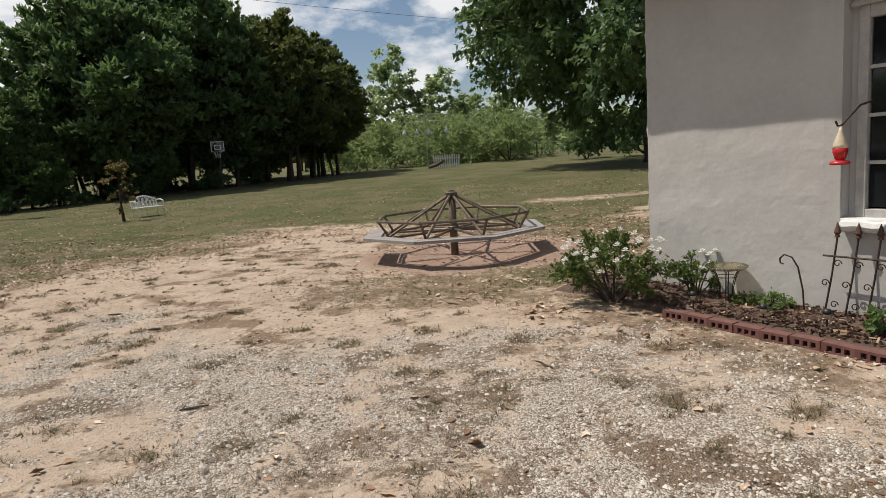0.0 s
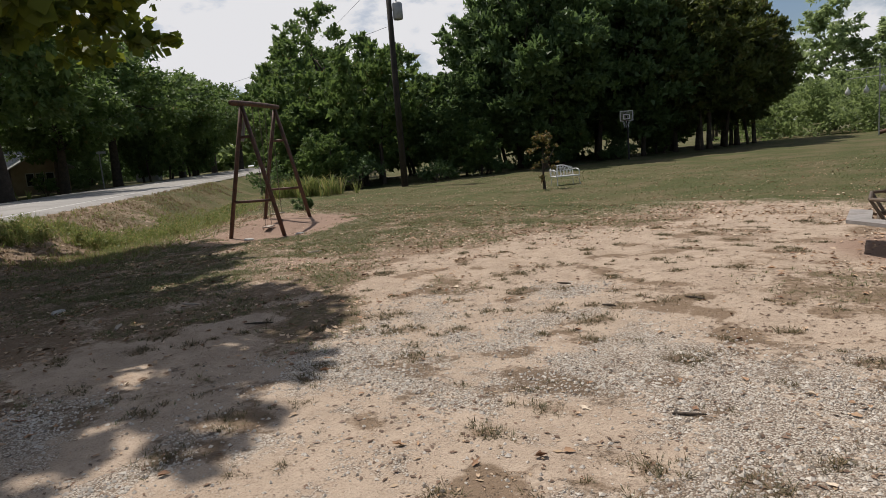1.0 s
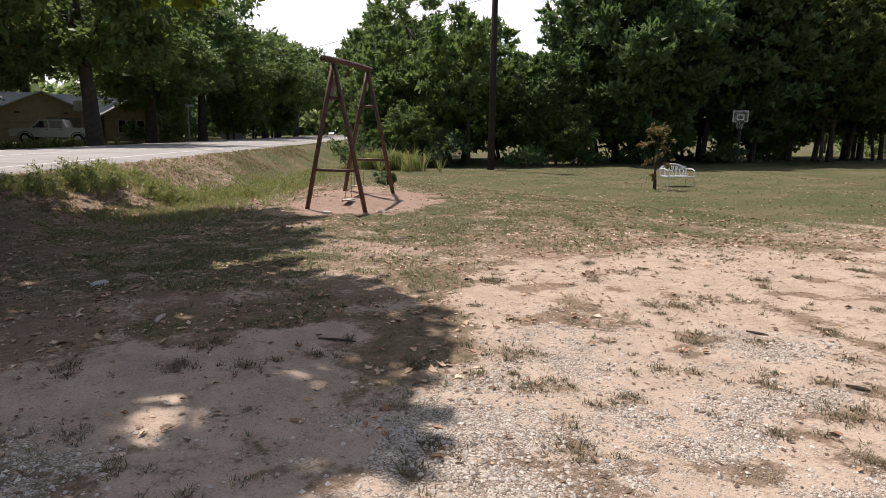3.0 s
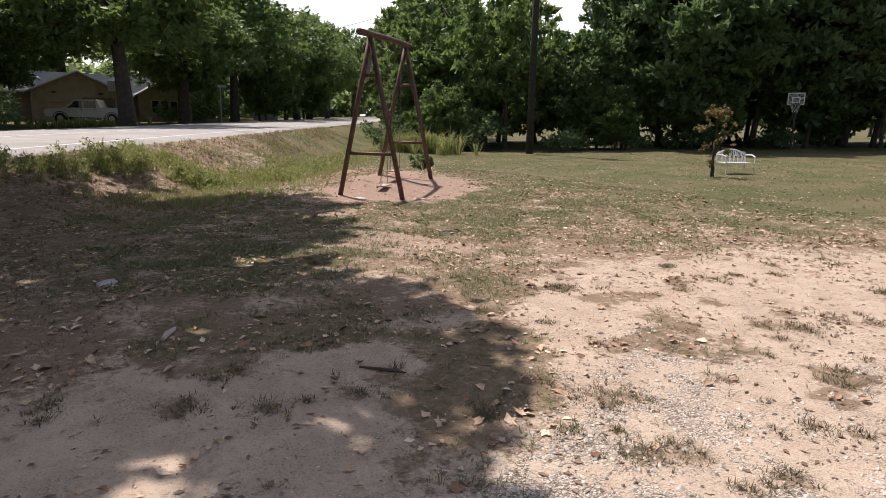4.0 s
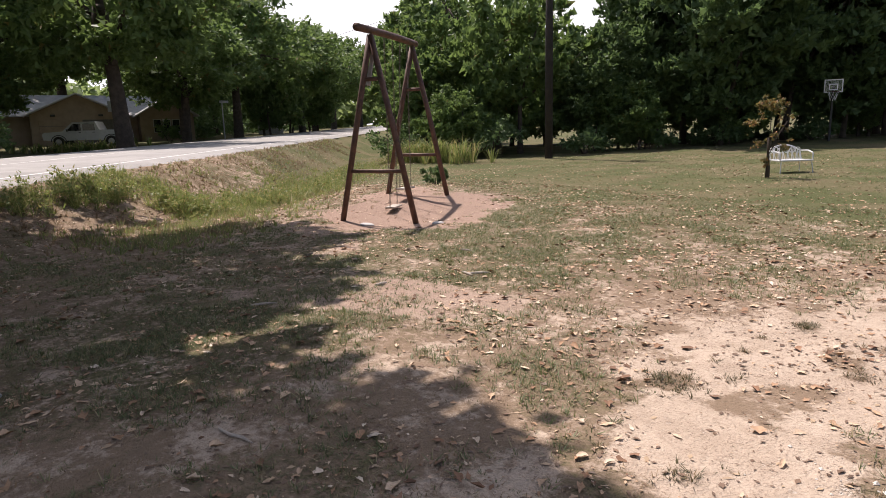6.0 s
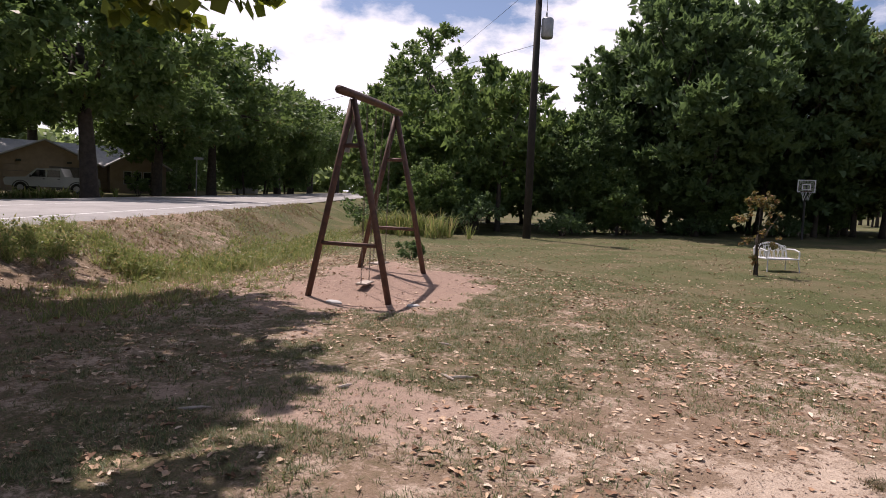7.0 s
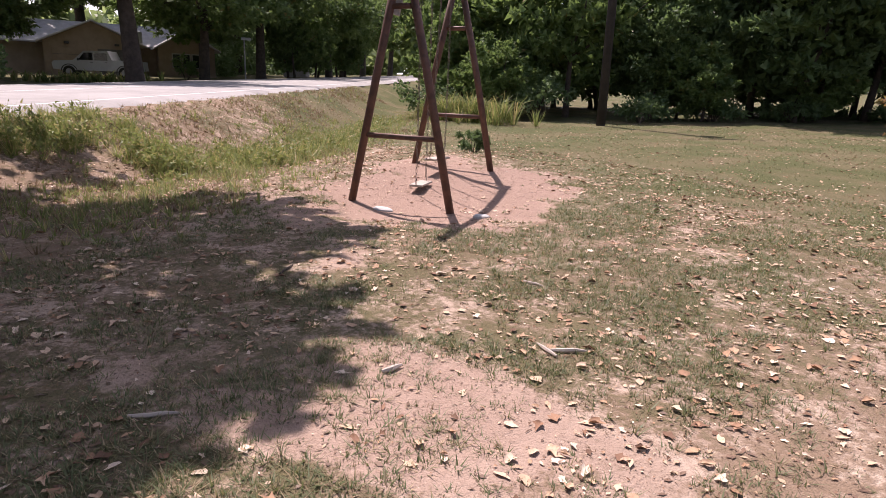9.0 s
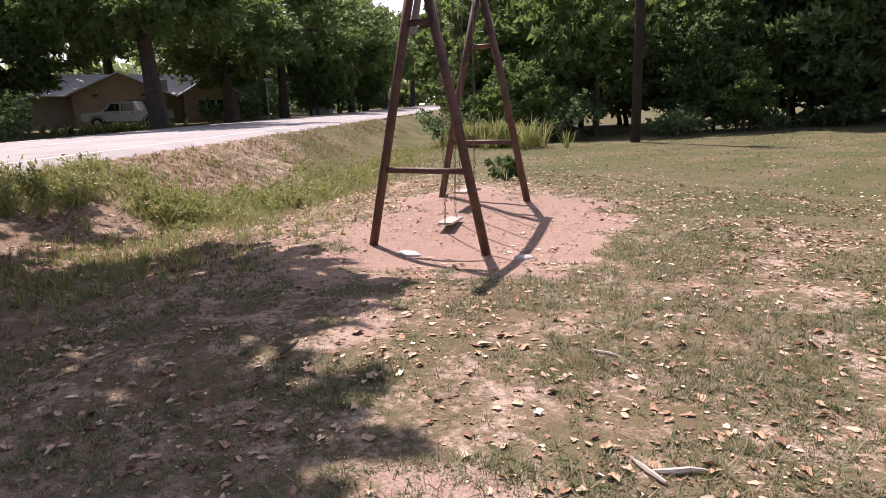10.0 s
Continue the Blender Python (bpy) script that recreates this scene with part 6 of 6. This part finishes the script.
def fallen_leaves():
    rng = np.random.default_rng(101)

    def amount(x, y):
        s, u = road_st(x, y)
        g, gr, li, rd = cover(x, y)
        a = 0.24 + 0.85 * li + 0.25 * gr
        a = a * (0.2 + 1.3 * smooth(0.42, 0.66, fbm(x * 1.6, y * 1.6, 15)))
        a = a * (1 - 0.82 * smooth(-0.5, 0.8, inside(DRIVE, x, y)) * smooth(-6.2, -4.2, x)) * (u > 0.4)
        a = a * (1 + 0.9 * smooth(-14, -11, x) * smooth(-3, -5, x) * smooth(5.5, 7, y) * smooth(13, 10.5, y))
        return np.clip(a, 0, 1) * (1 - 0.45 * smooth(13, 20, y))

    def bank(x, y):
        s, u = road_st(x, y)
        return (u > 0.5) * (u < 7.5) * (0.15 + 0.85 * smooth(0.4, 0.6, fbm(x * 0.9, y * 0.9, 17)))
    x1, y1 = scatter(rng, 76000, (-20, 3.0, 1.0, 14.0), amount)
    x2, y2 = scatter(rng, 24000, (-24, 3.0, 9.0, 26.0), amount)
    x3, y3 = scatter(rng, 26000, (-40, -15, 0.0, 24.0), bank)
    x, y = np.concatenate([x1, x2, x3]), np.concatenate([y1, y2, y3])
    n = len(x)
    z = height(x, y) + 0.006
    size = 0.008 + 0.042 * rng.random(n) ** 3.6
    size[len(x1):] = np.maximum(size[len(x1):], 0.018 + 0.018 * rng.random(n - len(x1)))
    z[len(x1) + len(x2):] += 0.05 * rng.random(n - len(x1) - len(x2))
    # five-pointed outline round a middle vein, lifted at the rim
    ang = np.array((0, 38, 72, 110, 150, 180, 210, 250, 288, 322)) * math.pi / 180
    rad = np.array((1.15, 0.74, 0.95, 0.66, 0.75, 0.62, 0.75, 0.66, 0.95, 0.74))
    turn, lift, tilt_a = rng.random(n) * 6.283, 0.06 + 0.75 * rng.random(n) ** 1.3, rng.random(n) * 6.283
    tilt = rng.normal(size=n) * 0.24
    jitter = 0.5 + 0.75 * rng.random((n, 10))
    px = np.cos(ang)[None] * rad[None] * jitter * size[:, None]
    py = np.sin(ang)[None] * rad[None] * jitter * size[:, None] * (0.45 + 0.4 * rng.random((n, 1)))
    pz = size[:, None] * lift[:, None] * (0.55 * np.abs(np.sin(ang))[None] ** 1.5 + 0.25 * rng.random((n, 10)))
    c, s = np.cos(turn)[:, None], np.sin(turn)[:, None]
    qx, qy = px * c - py * s, px * s + py * c
    pz = pz + np.maximum(-0.004, (qx * np.cos(tilt_a)[:, None] + qy * np.sin(tilt_a)[:, None]) * np.tan(tilt)[:, None])
    rim = np.stack([qx + x[:, None], qy + y[:, None], pz + z[:, None]], -1)
    mid = np.stack([x, y, z], -1)
    v = np.concatenate([mid[:, None], rim], 1).reshape(-1, 3)
    f = np.stack([np.zeros(10, int), 1 + np.arange(10), 1 + (np.arange(10) + 1) % 10], -1)
    faces = (f[None] + 11 * np.arange(n)[:, None, None]).reshape(-1, 3)
    me = bpy.data.meshes.new("fallen_leaves")
    me.vertices.add(len(v))
    me.vertices.foreach_set("co", v.astype(np.float32).ravel())
    me.loops.add(faces.size)
    me.loops.foreach_set("vertex_index", faces.astype(np.int32).ravel())
    me.polygons.add(len(faces))
    me.polygons.foreach_set("loop_start", np.arange(0, faces.size, 3, dtype=np.int32))
    me.update(calc_edges=True)
    me.materials.append(M_FALLEN)
    tagged(new("fallen_leaves", me), "dry brown and tan leaves fallen over the yard", "leaves", kind="stuff")


fallen_leaves()


def crumbs():
    """Bits of bark, stalk and broken leaf trodden into the soil."""
    rng = np.random.default_rng(111)

    def amount(x, y):
        s, u = road_st(x, y)
        return (u > 4.0) * (0.25 + 0.75 * smooth(0.4, 0.62, fbm(x * 1.1, y * 1.1, 19)))
    x, y = scatter(rng, 60000, (-17.0, 3.2, 1.8, 12.0), amount)
    n = len(x)
    z = height(x, y) + 0.003
    a, L = rng.random(n) * 6.283, 0.006 + 0.022 * rng.random(n) ** 2
    w = L * (0.12 + 0.5 * rng.random(n))
    dx, dy = np.cos(a), np.sin(a)
    lift = L * 0.35 * rng.random(n)
    v = np.stack([np.stack([x - dx * L, y - dy * L, z], -1), np.stack([x - dy * w, y + dx * w, z + lift], -1), np.stack([x + dx * L, y + dy * L, z + 0.3 * lift], -1), np.stack([x + dy * w, y - dx * w, z + 0.002], -1)], 1).reshape(-1, 3)
    tagged(new("litter_crumbs", quads_mesh("litter_crumbs", v, M_CRUMB)), "dark crumbs of bark and broken leaf on the soil", "litter", kind="stuff")


crumbs()


def pebbles():
    rng = np.random.default_rng(202)

    def amount(x, y):
        return np.clip(cover(x, y)[0], 0, 1) ** 1.5 * (0.35 + 0.65 * smooth(0.4, 0.6, fbm(x * 1.7, y * 1.7, 25)))
    x, y = scatter(rng, 80000, (-6.2, 3.4, 2.0, 7.2), amount)
    n = len(x)
    z = height(x, y)
    size = 0.005 + 0.012 * rng.random(n) ** 2.6
    octa = np.array(((1, 0, 0), (0, 1, 0), (-1, 0, 0), (0, -1, 0), (0, 0, 0.75), (0, 0, -0.75)))
    tri = np.array(((0, 1, 4), (1, 2, 4), (2, 3, 4), (3, 0, 4), (1, 0, 5), (2, 1, 5), (3, 2, 5), (0, 3, 5)))
    v = octa[None] * (0.6 + 0.8 * rng.random((n, 6, 1))) * size[:, None, None]
    t = rng.random(n) * 6.283
    c, s = np.cos(t)[:, None], np.sin(t)[:, None]
    w = np.stack([v[..., 0] * c - v[..., 1] * s + x[:, None], v[..., 0] * s + v[..., 1] * c + y[:, None], v[..., 2] + z[:, None] + 0.002], -1)
    faces = (tri[None] + 6 * np.arange(n)[:, None, None]).reshape(-1, 3)
    me = mesh_of("gravel", w.reshape(-1, 3), faces, M_PEBBLE)
    tagged(new("gravel", me), "loose pale crushed stone on the drive", "gravel", kind="stuff")


pebbles()


def oddments():
    rnd = random.Random(12)
    # sticks and splinters
    for x, y, length, r, turn, pale in ((-3.19, 6.41, 0.13, 0.012, 10, 0), (-7.21, 3.37, 0.24, 0.022, 150, 1), (-9.80, 6.33, 0.13, 0.016, 100, 1), (-9.55, 7.32, 0.22, 0.014, 60, 1), (-9.62, 7.22, 0.2, 0.012, 175, 1), (-5.9, 4.3, 0.3, 0.01, 40, 0), (-4.1, 7.0, 0.16, 0.01, 12, 0), (-2.6, 6.9, 0.2, 0.01, 170, 0), (-7.6, 4.3, 0.28, 0.009, 20, 1), (-9.9, 5.2, 0.22, 0.012, 70, 1), (-1.6, 4.6, 0.18, 0.008, 30, 0), (0.6, 5.4, 0.2, 0.008, 130, 0), (-10.6, 7.9, 0.2, 0.01, 20, 1), (-11.8, 6.4, 0.26, 0.011, 140, 0)):
        ob = thing("stick", stand(x, y), "pale broken wood splinter on the ground" if pale else "short dark stick lying on the ground", "stick", "sticks in the yard", turn)
        pts = [(-length / 2, 0, r), (-length * 0.1, rnd.uniform(-0.012, 0.012), r * 1.2), (length * 0.2, rnd.uniform(-0.01, 0.01), r * 1.1), (length / 2, 0, r)]
        part("wood", Build().tube(pts, [r * 0.6, r, r * 0.9, r * 0.4], 6), M_SEAT if pale else M_BARK, ob)
    # flat stones at the swing's feet
    for x, y, w, d, turn in ((-14.1, 8.35, 0.34, 0.2, 20), (-12.95, 9.05, 0.22, 0.15, 60), (-9.0, 3.2, 0.26, 0.13, 130)):
        ob = thing("flat_stone", stand(x, y), "flat pale stone half sunk in the soil", "stone", "stones in the yard", turn)
        b = Build()
        n = 9
        rim = [(w * 0.5 * math.cos(k * 6.283 / n) * rnd.uniform(0.8, 1.1), d * 0.5 * math.sin(k * 6.283 / n) * rnd.uniform(0.8, 1.1)) for k in range(n)]
        b.add([(px, py, -0.02) for px, py in rim] + [(px * 0.95, py * 0.95, 0.02) for px, py in rim] + [(px * 0.7, py * 0.7, 0.034) for px, py in rim], [(k, (k + 1) % n, n + (k + 1) % n, n + k) for k in range(n)] + [(n + k, n + (k + 1) % n, 2 * n + (k + 1) % n, 2 * n + k) for k in range(n)] + [tuple(range(2 * n, 3 * n))])
        part("stone", b, M_STUCCO, ob)


oddments()
